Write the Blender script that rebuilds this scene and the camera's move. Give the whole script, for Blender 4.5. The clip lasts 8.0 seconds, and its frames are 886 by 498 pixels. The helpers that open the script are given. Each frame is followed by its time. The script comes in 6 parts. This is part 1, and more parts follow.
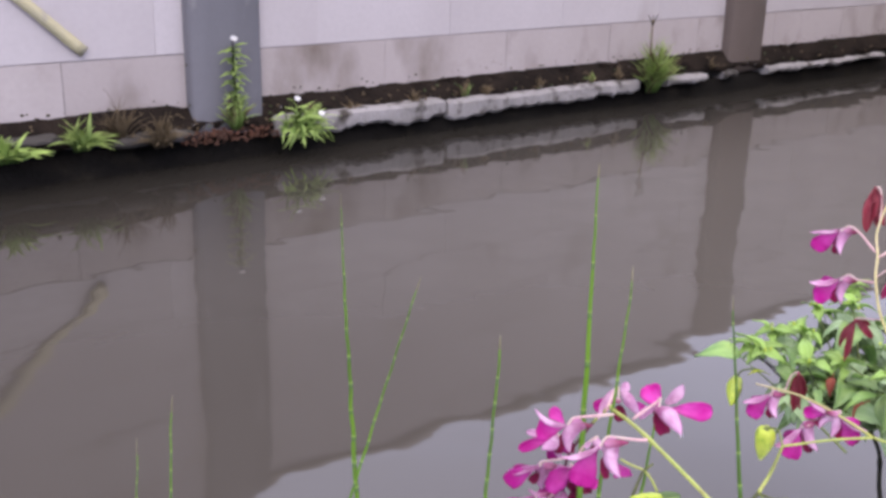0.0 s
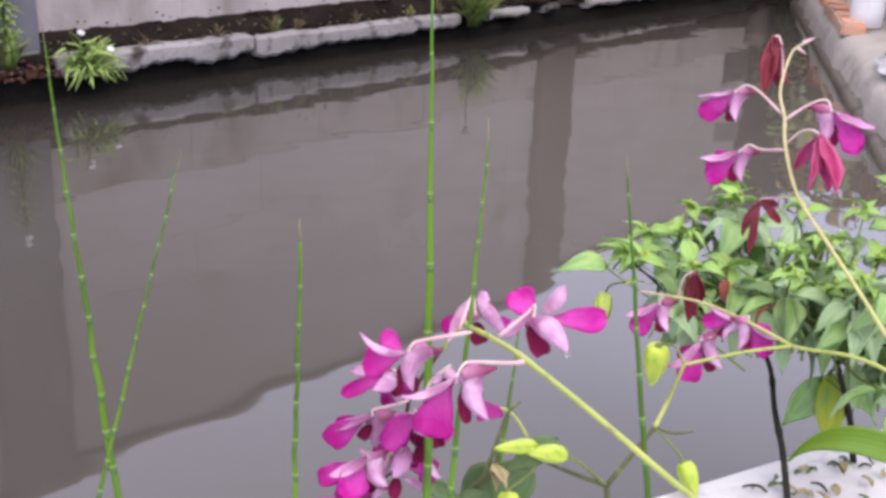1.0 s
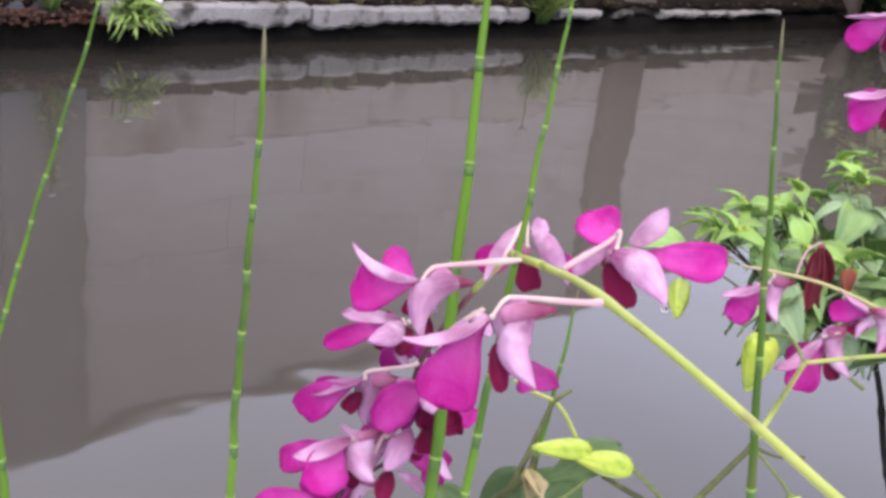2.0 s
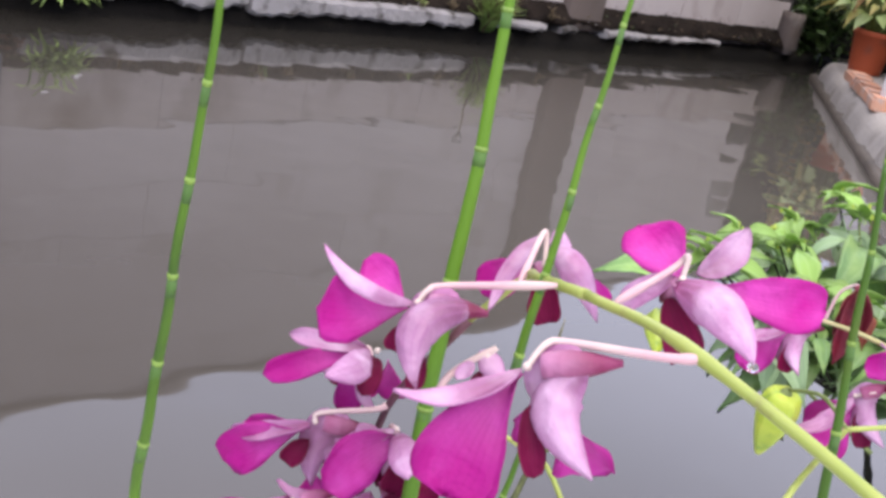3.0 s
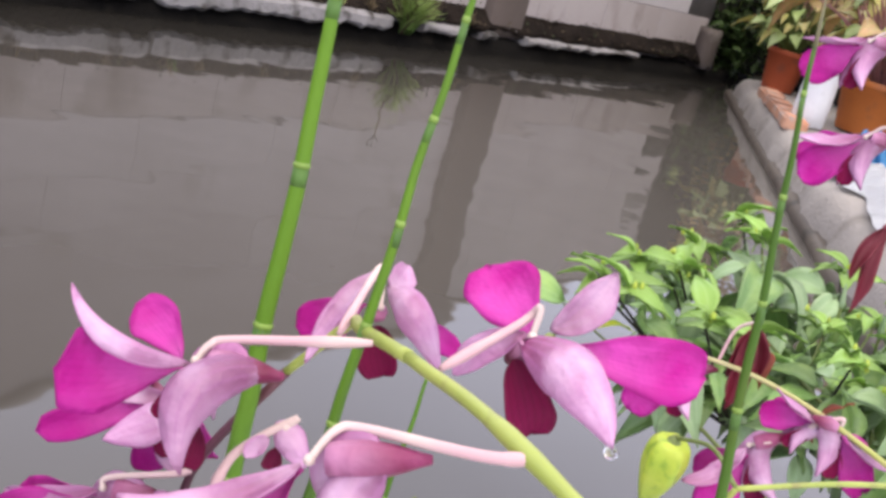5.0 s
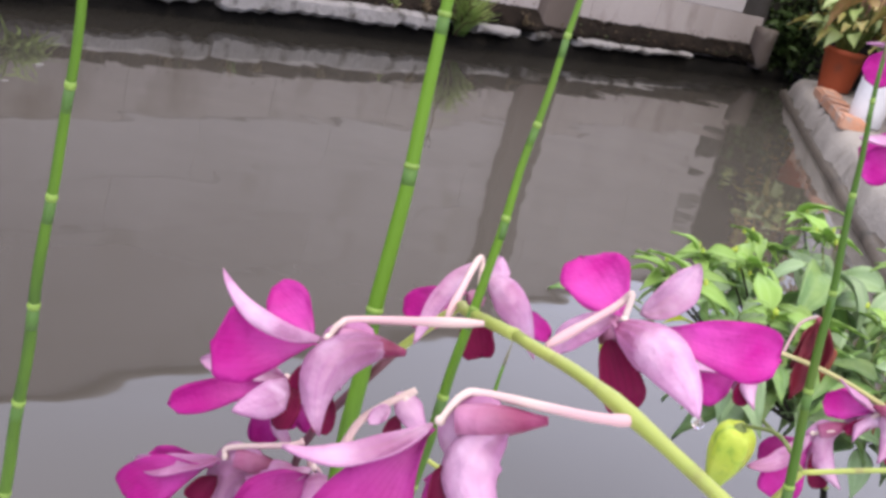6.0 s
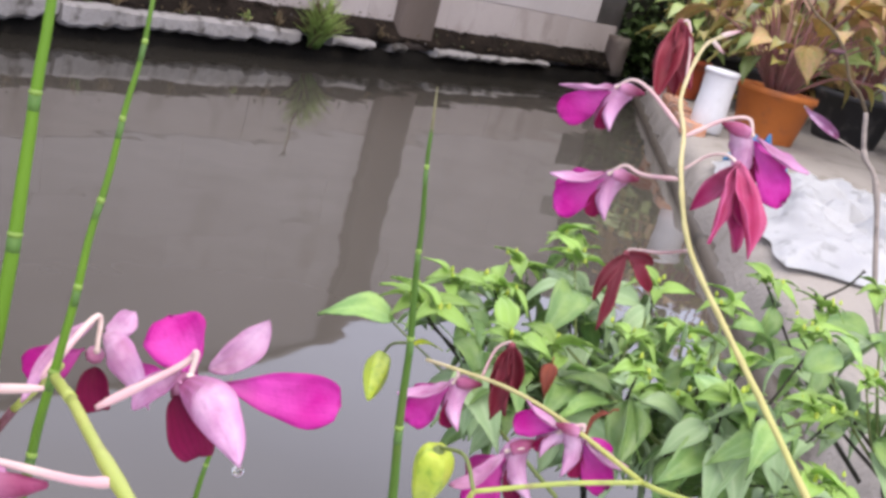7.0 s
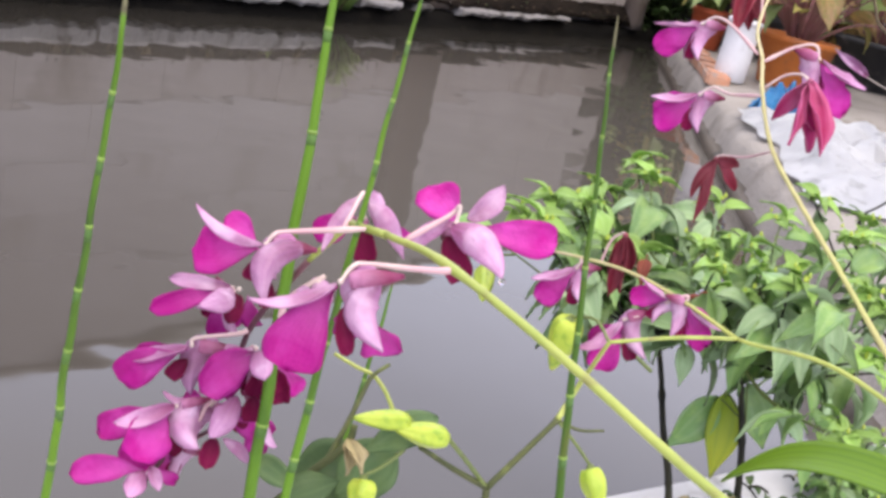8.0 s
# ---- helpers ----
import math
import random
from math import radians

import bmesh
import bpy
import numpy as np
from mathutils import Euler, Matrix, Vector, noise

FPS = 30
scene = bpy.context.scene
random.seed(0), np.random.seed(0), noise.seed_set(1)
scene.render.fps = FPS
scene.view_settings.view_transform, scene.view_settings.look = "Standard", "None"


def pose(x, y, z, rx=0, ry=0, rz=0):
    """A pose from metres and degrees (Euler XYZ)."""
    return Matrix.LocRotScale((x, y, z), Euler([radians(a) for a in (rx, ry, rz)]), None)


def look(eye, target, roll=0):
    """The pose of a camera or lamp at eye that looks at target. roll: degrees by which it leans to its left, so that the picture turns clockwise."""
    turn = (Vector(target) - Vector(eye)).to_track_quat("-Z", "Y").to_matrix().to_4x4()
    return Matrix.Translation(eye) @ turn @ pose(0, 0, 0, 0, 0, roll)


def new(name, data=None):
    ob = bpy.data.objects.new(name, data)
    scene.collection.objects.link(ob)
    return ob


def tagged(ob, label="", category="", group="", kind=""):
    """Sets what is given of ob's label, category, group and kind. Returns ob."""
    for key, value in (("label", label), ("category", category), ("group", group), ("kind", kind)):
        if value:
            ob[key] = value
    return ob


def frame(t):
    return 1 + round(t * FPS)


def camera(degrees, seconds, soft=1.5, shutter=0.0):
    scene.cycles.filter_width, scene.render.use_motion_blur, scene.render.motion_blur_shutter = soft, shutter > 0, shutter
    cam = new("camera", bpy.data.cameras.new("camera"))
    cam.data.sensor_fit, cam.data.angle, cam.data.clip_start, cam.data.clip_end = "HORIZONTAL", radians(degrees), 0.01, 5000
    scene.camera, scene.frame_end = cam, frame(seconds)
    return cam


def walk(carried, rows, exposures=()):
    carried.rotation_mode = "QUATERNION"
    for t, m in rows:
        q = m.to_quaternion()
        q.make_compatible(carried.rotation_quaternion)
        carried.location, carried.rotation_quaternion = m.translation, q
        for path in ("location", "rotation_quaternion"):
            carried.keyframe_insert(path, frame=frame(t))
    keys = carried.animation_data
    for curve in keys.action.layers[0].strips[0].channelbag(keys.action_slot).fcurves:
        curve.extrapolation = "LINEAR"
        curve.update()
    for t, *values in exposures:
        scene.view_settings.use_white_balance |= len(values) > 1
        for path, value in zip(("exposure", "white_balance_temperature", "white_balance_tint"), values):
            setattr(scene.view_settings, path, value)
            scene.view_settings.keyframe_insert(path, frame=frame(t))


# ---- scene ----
cam = camera(46.1, 8.0, soft=3.3)
PATH = [
    (0, (-0.005, -0.043, 0.878), (1.159, 1.453, 0.239), 1.5),
    (0.5, (0.0672, 0.0317, 0.8142), (1.3537, 1.4088, 0.1438), 2.41),
    (1, (0.165, 0.125, 0.731), (1.557, 1.381, 0.034), 1.8),
    (1.5, (0.2445, 0.1873, 0.6466), (1.5875, 1.4964, -0.0483), 4.04),
    (1.7, (0.27, 0.208, 0.629), (1.6, 1.532, -0.064), 5.2),
    (3, (0.3582, 0.3321, 0.5692), (1.8088, 1.5510, -0.0717), 12.77),
    (3.5, (0.3880, 0.3557, 0.5593), (1.9005, 1.4966, -0.0843), 13.84),
    (4, (0.4103, 0.3662, 0.5639), (1.9685, 1.4600, -0.0493), 14.79),
    (4.5, (0.4230, 0.3613, 0.5659), (1.9856, 1.4562, -0.0364), 15.24),
    (5.8, (0.411, 0.342, 0.565), (1.919, 1.502, -0.051), 15.6),
    (6, (0.3905, 0.3444, 0.5689), (1.8809, 1.5227, -0.0542), 15.11),
    (6.5, (0.417, 0.31, 0.593), (1.981, 1.401, -0.01), 15.2),
    (7, (0.4261, 0.2706, 0.6127), (2.0570, 1.2868, 0.0578), 15.15),
    (7.5, (0.3487, 0.2722, 0.6039), (1.9646, 1.3008, 0.0285), 14.99),
    (8, (0.2778, 0.2492, 0.6017), (1.8837, 1.2628, -0.0283), 13.57),
]
walk(cam, [(t, look(eye, target, roll)) for t, eye, target, roll in PATH], [(0, -0.20, 7300, 18.5), (1.0, -0.16, 7350, 17), (3.0, -0.11, 7300, 13.5), (4.0, -0.08, 7600, 12.5), (4.5, -0.17, 7750, 12), (6.0, -0.15, 7550, 12.5), (8, -0.13, 7650, 12.5)])

# ---- light ----
SUN_DIR = Vector((-0.35, -0.62, 0.70)).normalized()
world = bpy.data.worlds.new("sky")
scene.world = world
world.use_nodes = True
wn, wl = world.node_tree.nodes, world.node_tree.links
wn.clear()
w_out = wn.new("ShaderNodeOutputWorld")
w_bg = wn.new("ShaderNodeBackground")
w_sky = wn.new("ShaderNodeTexSky")
w_sky.sky_type = "NISHITA"
w_sky.sun_disc = False
w_sky.sun_elevation = math.asin(SUN_DIR.z)
w_sky.sun_rotation = math.atan2(SUN_DIR.x, SUN_DIR.y)
w_sky.air_density, w_sky.dust_density, w_sky.ozone_density = 1.5, 4.0, 1.0
w_co = wn.new("ShaderNodeTexCoord")
w_cl = wn.new("ShaderNodeTexNoise")
w_cl.inputs["Scale"].default_value, w_cl.inputs["Detail"].default_value = 2.2, 5
w_ramp = wn.new("ShaderNodeValToRGB")
w_ramp.color_ramp.elements[0].position, w_ramp.color_ramp.elements[0].color = 0.25, (24, 25.8, 31, 1)
w_ramp.color_ramp.elements[1].position, w_ramp.color_ramp.elements[1].color = 0.75, (29, 30.8, 36, 1)
w_mix = wn.new("ShaderNodeMixRGB")
w_mix.inputs[0].default_value = 0.88
w_bg.inputs["Strength"].default_value = 0.1
wl.new(w_co.outputs["Generated"], w_cl.inputs["Vector"])
wl.new(w_cl.outputs["Fac"], w_ramp.inputs[0])
wl.new(w_sky.outputs[0], w_mix.inputs[1])
wl.new(w_ramp.outputs[0], w_mix.inputs[2])
# an overcast sky is brightest and whitest overhead
w_sep = wn.new("ShaderNodeSeparateXYZ")
w_tone = wn.new("ShaderNodeValToRGB")
w_tone.color_ramp.elements[0].position, w_tone.color_ramp.elements[0].color = 0.0, (0.62, 0.72, 0.96, 1)
w_tone.color_ramp.elements[1].position, w_tone.color_ramp.elements[1].color = 1.0, (1.44, 1.36, 1.20, 1)
for spot, tint in ((0.48, (0.93, 1.0, 1.21)), (0.75, (1.12, 1.13, 1.20))):
    w_tone.color_ramp.elements.new(spot).color = (*tint, 1)
w_scale = wn.new("ShaderNodeVectorMath")
w_scale.operation = "MULTIPLY"
wl.new(w_co.outputs["Generated"], w_sep.inputs[0])
wl.new(w_sep.outputs["Z"], w_tone.inputs[0])
wl.new(w_mix.outputs[0], w_scale.inputs[0])
wl.new(w_tone.outputs[0], w_scale.inputs[1])
wl.new(w_scale.outputs[0], w_bg.inputs["Color"])
wl.new(w_bg.outputs[0], w_out.inputs["Surface"])

sun_data = bpy.data.lights.new("sun", "SUN")
sun_data.energy, sun_data.angle, sun_data.color = 1.25, radians(25), (1.0, 0.94, 0.84)
sun = new("sun", sun_data)
sun.matrix_world = look(SUN_DIR * 30, (0, 0, 0))


# ---- materials ----
def nodes_of(name):
    m = bpy.data.materials.new(name)
    m.use_nodes = True
    nt = m.node_tree
    nt.nodes.clear()
    out = nt.nodes.new("ShaderNodeOutputMaterial")
    return m, nt.nodes, nt.links, out


def noise_fac(n, l, coord, scale, detail=4, lo=0.35, hi=0.65, stretch=None):
    tex = n.new("ShaderNodeTexNoise")
    tex.inputs["Scale"].default_value, tex.inputs["Detail"].default_value = scale, detail
    if stretch:
        mp = n.new("ShaderNodeMapping")
        mp.inputs["Scale"].default_value = stretch
        l.new(coord, mp.inputs["Vector"])
        coord = mp.outputs[0]
    l.new(coord, tex.inputs["Vector"])
    rng = n.new("ShaderNodeMapRange")
    rng.inputs[1].default_value, rng.inputs[2].default_value = lo, hi
    l.new(tex.outputs["Fac"], rng.inputs[0])
    return rng.outputs[0]


def blend(n, l, fac, a, b):
    mx = n.new("ShaderNodeMixRGB")
    for sock, v in ((mx.inputs[0], fac), (mx.inputs[1], a), (mx.inputs[2], b)):
        if isinstance(v, (tuple, float, int)):
            sock.default_value = (*v, 1) if isinstance(v, tuple) else v
        else:
            l.new(v, sock)
    return mx.outputs[0]


def surface(name, base, other, stain=None, rough=0.8, scales=(3, 40), bump=0.3, bump_dist=0.003, stretch=None,
            stain_lo=0.55, stain_hi=0.7, vary=0.0, metal=0.0, spec=0.4, stain_scale=None):
    """A rough, stained surface: two tones at a large scale, fine grain, stains, relief."""
    m, n, l, out = nodes_of(name)
    b = n.new("ShaderNodeBsdfPrincipled")
    co = n.new("ShaderNodeTexCoord").outputs["Object"]
    if vary:
        shift = n.new("ShaderNodeVectorMath")
        shift.operation = "MULTIPLY_ADD"
        shift.inputs[1].default_value = (37, 53, 71)
        l.new(n.new("ShaderNodeObjectInfo").outputs["Random"], shift.inputs[0])
        l.new(co, shift.inputs[2])
        co = shift.outputs[0]
    col = blend(n, l, noise_fac(n, l, co, scales[0], 5, stretch=stretch), base, other)
    grain = noise_fac(n, l, co, scales[1], 6, 0.2, 0.8)
    dark = tuple(c * 0.75 for c in base)
    gm = n.new("ShaderNodeMath")
    gm.operation = "MULTIPLY"
    gm.inputs[1].default_value = 0.4
    l.new(grain, gm.inputs[0])
    col = blend(n, l, gm.outputs[0], col, dark)
    if stain:
        col = blend(n, l, noise_fac(n, l, co, stain_scale or scales[0] * 2.3, 7, stain_lo, stain_hi, stretch), col, stain)
    if vary:
        hs = n.new("ShaderNodeHueSaturation")
        oi = n.new("ShaderNodeObjectInfo")
        rg = n.new("ShaderNodeMapRange")
        rg.inputs[3].default_value, rg.inputs[4].default_value = 1 - vary, 1 + vary
        l.new(oi.outputs["Random"], rg.inputs[0])
        l.new(rg.outputs[0], hs.inputs["Value"])
        l.new(col, hs.inputs["Color"])
        col = hs.outputs[0]
    l.new(col, b.inputs["Base Color"])
    b.inputs["Roughness"].default_value, b.inputs["Metallic"].default_value = rough, metal
    b.inputs["Specular IOR Level"].default_value = spec
    bp = n.new("ShaderNodeBump")
    bp.inputs["Strength"].default_value, bp.inputs["Distance"].default_value = bump, bump_dist
    l.new(grain, bp.inputs["Height"])
    l.new(bp.outputs[0], b.inputs["Normal"])
    l.new(b.outputs[0], out.inputs["Surface"])
    return m


def tissue(name, inner, tip, vein, thin=0.3, rough=0.45, veins=26.0, vein_amount=0.35, edge=None, vary=0.12, blotch=None, spec=0.35, crinkle=0.0):
    """Leaf or petal: tone runs along the blade, veins across it; light shines through a little."""
    m, n, l, out = nodes_of(name)
    b = n.new("ShaderNodeBsdfPrincipled")
    at = n.new("ShaderNodeAttribute")
    at.attribute_name = "blade"
    sep = n.new("ShaderNodeSeparateXYZ")
    l.new(at.outputs["Vector"], sep.inputs[0])
    co = n.new("ShaderNodeTexCoord").outputs["Object"]
    rg = n.new("ShaderNodeMapRange")
    rg.inputs[1].default_value, rg.inputs[2].default_value = 0.05, 0.75
    l.new(sep.outputs["X"], rg.inputs[0])
    col = blend(n, l, rg.outputs[0], inner, tip)
    # fine veins fan out along the blade
    vm = n.new("ShaderNodeMath")
    vm.operation = "MULTIPLY"
    vm.inputs[1].default_value = veins
    l.new(sep.outputs["Y"], vm.inputs[0])
    sn = n.new("ShaderNodeMath")
    sn.operation = "SINE"
    l.new(vm.outputs[0], sn.inputs[0])
    vr = n.new("ShaderNodeMapRange")
    vr.inputs[1].default_value, vr.inputs[2].default_value = 0.2, 1.0
    vr.inputs[4].default_value = vein_amount
    l.new(sn.outputs[0], vr.inputs[0])
    col = blend(n, l, vr.outputs[0], col, vein)
    if blotch:
        col = blend(n, l, noise_fac(n, l, co, 55, 3, 0.45, 0.7), col, blotch)
    if edge:
        ab = n.new("ShaderNodeMath")
        ab.operation = "ABSOLUTE"
        l.new(sep.outputs["Y"], ab.inputs[0])
        er = n.new("ShaderNodeMapRange")
        er.inputs[1].default_value, er.inputs[2].default_value = 0.55, 1.0
        er.inputs[4].default_value = 0.7
        l.new(ab.outputs[0], er.inputs[0])
        col = blend(n, l, er.outputs[0], col, edge)
    hs = n.new("ShaderNodeHueSaturation")
    oi = n.new("ShaderNodeObjectInfo")
    rr = n.new("ShaderNodeMapRange")
    rr.inputs[3].default_value, rr.inputs[4].default_value = 1 - vary, 1 + vary
    l.new(oi.outputs["Random"], rr.inputs[0])
    l.new(rr.outputs[0], hs.inputs["Value"])
    l.new(col, hs.inputs["Color"])
    col = hs.outputs[0]
    l.new(col, b.inputs["Base Color"])
    b.inputs["Roughness"].default_value = rough
    b.inputs["Specular IOR Level"].default_value = spec
    bp = n.new("ShaderNodeBump")
    bp.inputs["Strength"].default_value, bp.inputs["Distance"].default_value = 0.15, 0.0001
    l.new(sn.outputs[0], bp.inputs["Height"])
    if crinkle:
        # the tissue puckers between its veins
        pucker = n.new("ShaderNodeBump")
        pucker.inputs["Strength"].default_value, pucker.inputs["Distance"].default_value = crinkle, 0.0012
        l.new(noise_fac(n, l, co, 210, 2, 0.25, 0.75), pucker.inputs["Height"])
        l.new(pucker.outputs[0], bp.inputs["Normal"])
    l.new(bp.outputs[0], b.inputs["Normal"])
    tr = n.new("ShaderNodeBsdfTranslucent")
    l.new(col, tr.inputs["Color"])
    mx = n.new("ShaderNodeMixShader")
    mx.inputs[0].default_value = thin
    l.new(b.outputs[0], mx.inputs[1])
    l.new(tr.outputs[0], mx.inputs[2])
    l.new(mx.outputs[0], out.inputs["Surface"])
    return m


def water_material():
    m, n, l, out = nodes_of("pond water")
    b = n.new("ShaderNodeBsdfPrincipled")
    co = n.new("ShaderNodeTexCoord").outputs["Object"]
    # base colour: darker in the west and along the far wall, paler towards the slanting bank
    sp = n.new("ShaderNodeSeparateXYZ")
    l.new(co, sp.inputs[0])
    drift = n.new("ShaderNodeTexNoise")
    drift.inputs["Scale"].default_value, drift.inputs["Detail"].default_value = 1.1, 3
    l.new(co, drift.inputs["Vector"])
    mad = n.new("ShaderNodeMath")
    mad.operation = "MULTIPLY_ADD"
    mad.inputs[1].default_value = 1.2
    l.new(drift.outputs["Fac"], mad.inputs[0])
    l.new(sp.outputs["X"], mad.inputs[2])
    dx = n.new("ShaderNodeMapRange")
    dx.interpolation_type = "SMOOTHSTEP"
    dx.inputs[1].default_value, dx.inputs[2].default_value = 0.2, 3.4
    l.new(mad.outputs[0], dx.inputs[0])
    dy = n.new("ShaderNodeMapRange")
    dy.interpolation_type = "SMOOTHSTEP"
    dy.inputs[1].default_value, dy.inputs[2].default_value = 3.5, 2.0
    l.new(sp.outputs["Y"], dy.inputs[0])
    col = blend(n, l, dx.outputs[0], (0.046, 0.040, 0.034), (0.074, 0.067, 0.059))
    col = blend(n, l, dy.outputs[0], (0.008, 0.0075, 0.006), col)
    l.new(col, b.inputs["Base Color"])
    b.inputs["Roughness"].default_value = 0.028
    b.inputs["IOR"].default_value = 1.42
    big = n.new("ShaderNodeTexNoise")
    big.inputs["Scale"].default_value, big.inputs["Detail"].default_value = 1.7, 1.0
    l.new(co, big.inputs["Vector"])
    small = n.new("ShaderNodeTexNoise")
    small.inputs["Scale"].default_value, small.inputs["Detail"].default_value = 11, 1
    l.new(co, small.inputs["Vector"])
    b1 = n.new("ShaderNodeBump")
    b1.inputs["Strength"].default_value, b1.inputs["Distance"].default_value = 1.0, 0.006
    l.new(big.outputs["Fac"], b1.inputs["Height"])
    mid = n.new("ShaderNodeTexNoise")
    mid.inputs["Scale"].default_value, mid.inputs["Detail"].default_value = 4.6, 1.0
    l.new(co, mid.inputs["Vector"])
    bm_ = n.new("ShaderNodeBump")
    bm_.inputs["Strength"].default_value, bm_.inputs["Distance"].default_value = 1.0, 0.0011
    l.new(mid.outputs["Fac"], bm_.inputs["Height"])
    l.new(b1.outputs[0], bm_.inputs["Normal"])
    b2 = n.new("ShaderNodeBump")
    b2.inputs["Strength"].default_value, b2.inputs["Distance"].default_value = 1.0, 0.00055
    l.new(small.outputs["Fac"], b2.inputs["Height"])
    l.new(bm_.outputs[0], b2.inputs["Normal"])
    l.new(b2.outputs[0], b.inputs["Normal"])
    l.new(b.outputs[0], out.inputs["Surface"])
    return m


M_WATER = water_material()
M_BLOCK = surface("lime-washed block", (0.455, 0.425, 0.435), (0.395, 0.365, 0.37), (0.30, 0.27, 0.255), 0.9, (1.6, 60), 0.25,
                  0.002, (1, 1, 0.5), 0.60, 0.80, vary=0.015)
M_BLOCK_LOW = surface("soiled block", (0.405, 0.365, 0.36), (0.335, 0.295, 0.285), (0.15, 0.12, 0.10), 0.9, (2.0, 60), 0.35,
                      0.003, (1, 1, 0.6), 0.52, 0.78, vary=0.02)
M_MORTAR = surface("grey mortar", (0.20, 0.185, 0.18), (0.30, 0.28, 0.28), None, 0.95, (4, 60), 0.5)
M_POST = surface("bare concrete post", (0.155, 0.155, 0.172), (0.10, 0.10, 0.112), (0.27, 0.26, 0.265), 0.85, (3.5, 50), 0.4,
                 0.003, (1, 1, 0.35), 0.58, 0.72)
M_POST_BROWN = surface("muddy concrete post", (0.12, 0.094, 0.082), (0.085, 0.067, 0.059), (0.16, 0.14, 0.125), 0.9, (3, 50), 0.4,
                       0.003, (1, 1, 0.4), 0.58, 0.75)
M_LEDGE = surface("pale ledge concrete", (0.30, 0.285, 0.285), (0.20, 0.19, 0.185), (0.05, 0.043, 0.036), 0.9, (5, 70), 0.8, 0.005, None, 0.53, 0.66)
M_LEDGE_DARK = surface("dirty mossy ledge concrete", (0.060, 0.054, 0.050), (0.030, 0.028, 0.023), (0.16, 0.15, 0.15), 0.95, (6, 70), 0.8, 0.005, None, 0.58, 0.70)
# mud whose near-black colour includes the shade below the overhanging ledge
M_MUD_SHADED = surface("wet mud with ledge shade in its black", (0.006, 0.0055, 0.005), (0.010, 0.009, 0.008), (0.016, 0.014, 0.011), 0.9, (5, 60), 0.8, 0.01, spec=0.06)
M_SOIL = surface("brown soil", (0.015, 0.0115, 0.0095), (0.027, 0.020, 0.016), (0.009, 0.0075, 0.007), 0.95, (9, 70), 1.0, 0.012, spec=0.06)
M_MOSS = surface("rusty red moss crust", (0.13, 0.055, 0.035), (0.07, 0.036, 0.024), (0.20, 0.085, 0.055), 0.95, (14, 80), 1.0, 0.01)
M_WALL_MOSS = surface("black-green wall moss", (0.035, 0.036, 0.022), (0.07, 0.062, 0.042), (0.11, 0.10, 0.06), 0.95, (14, 80), 1.0, 0.006, spec=0.1)
M_BANK = surface("weathered bank concrete", (0.325, 0.298, 0.275), (0.265, 0.24, 0.218), (0.17, 0.15, 0.13), 0.9, (2.5, 90), 0.7, 0.005, None, 0.55, 0.75)
M_WET = surface("wet brown concrete", (0.10, 0.082, 0.064), (0.062, 0.05, 0.04), (0.035, 0.03, 0.022), 0.6, (5, 60), 0.4, 0.003)
M_SLAB = surface("whitewashed slab", (0.60, 0.595, 0.60), (0.48, 0.47, 0.475), (0.24, 0.22, 0.20), 0.8, (7, 60), 0.5, 0.003, None, 0.58, 0.72)
# the dark of the corner gap, put into a render's colour
M_CORNER_SHADE = surface("near-black corner shade", (0.030, 0.029, 0.026), (0.045, 0.042, 0.037), (0.02, 0.022, 0.014), 0.95, (3, 50), 0.5, 0.004, spec=0.1)
M_GROUND = surface("packed earth", (0.16, 0.135, 0.105), (0.11, 0.095, 0.075), (0.06, 0.07, 0.035), 0.95, (0.8, 12), 0.8, 0.02)
M_HOUSE = surface("grey rendered wall", (0.36, 0.35, 0.35), (0.28, 0.27, 0.27), (0.17, 0.16, 0.15), 0.9, (1.2, 40), 0.3, 0.003)
M_BRICK = surface("orange broken brick", (0.56, 0.24, 0.13), (0.46, 0.27, 0.19), (0.36, 0.27, 0.23), 0.9, (9, 80), 0.8, 0.004,
                  None, 0.5, 0.62, vary=0.15)
M_TERRA = surface("terracotta", (0.58, 0.175, 0.04), (0.50, 0.14, 0.035), (0.34, 0.12, 0.05), 0.6, (5, 60), 0.2, 0.002)
M_TERRA_RED = surface("red terracotta", (0.44, 0.085, 0.03), (0.36, 0.07, 0.028), (0.24, 0.07, 0.04), 0.65, (5, 60), 0.2, 0.002)
M_WHITE = surface("white plastic", (0.72, 0.72, 0.74), (0.62, 0.62, 0.65), (0.42, 0.41, 0.41), 0.45, (6, 60), 0.1, 0.001, None, 0.62, 0.8)
M_BLACK = surface("black plastic", (0.020, 0.020, 0.021), (0.032, 0.032, 0.034), (0.08, 0.075, 0.07), 0.5, (6, 60), 0.2, 0.001)
M_TEAL = surface("teal plastic", (0.04, 0.17, 0.15), (0.03, 0.12, 0.11), None, 0.45, (6, 60), 0.1, 0.001)
M_SHEET = surface("white woven sack", (0.70, 0.71, 0.73), (0.58, 0.59, 0.62), (0.36, 0.37, 0.38), 0.4, (9, 300), 0.5, 0.0012, None, 0.58, 0.72)
M_BLUE = surface("blue sack print", (0.05, 0.30, 0.62), (0.08, 0.38, 0.66), None, 0.5, (8, 200), 0.4, 0.001)
M_STICK = surface("grey dry stick", (0.30, 0.255, 0.225), (0.22, 0.19, 0.17), (0.12, 0.10, 0.09), 0.8, (30, 200), 0.5, 0.001)
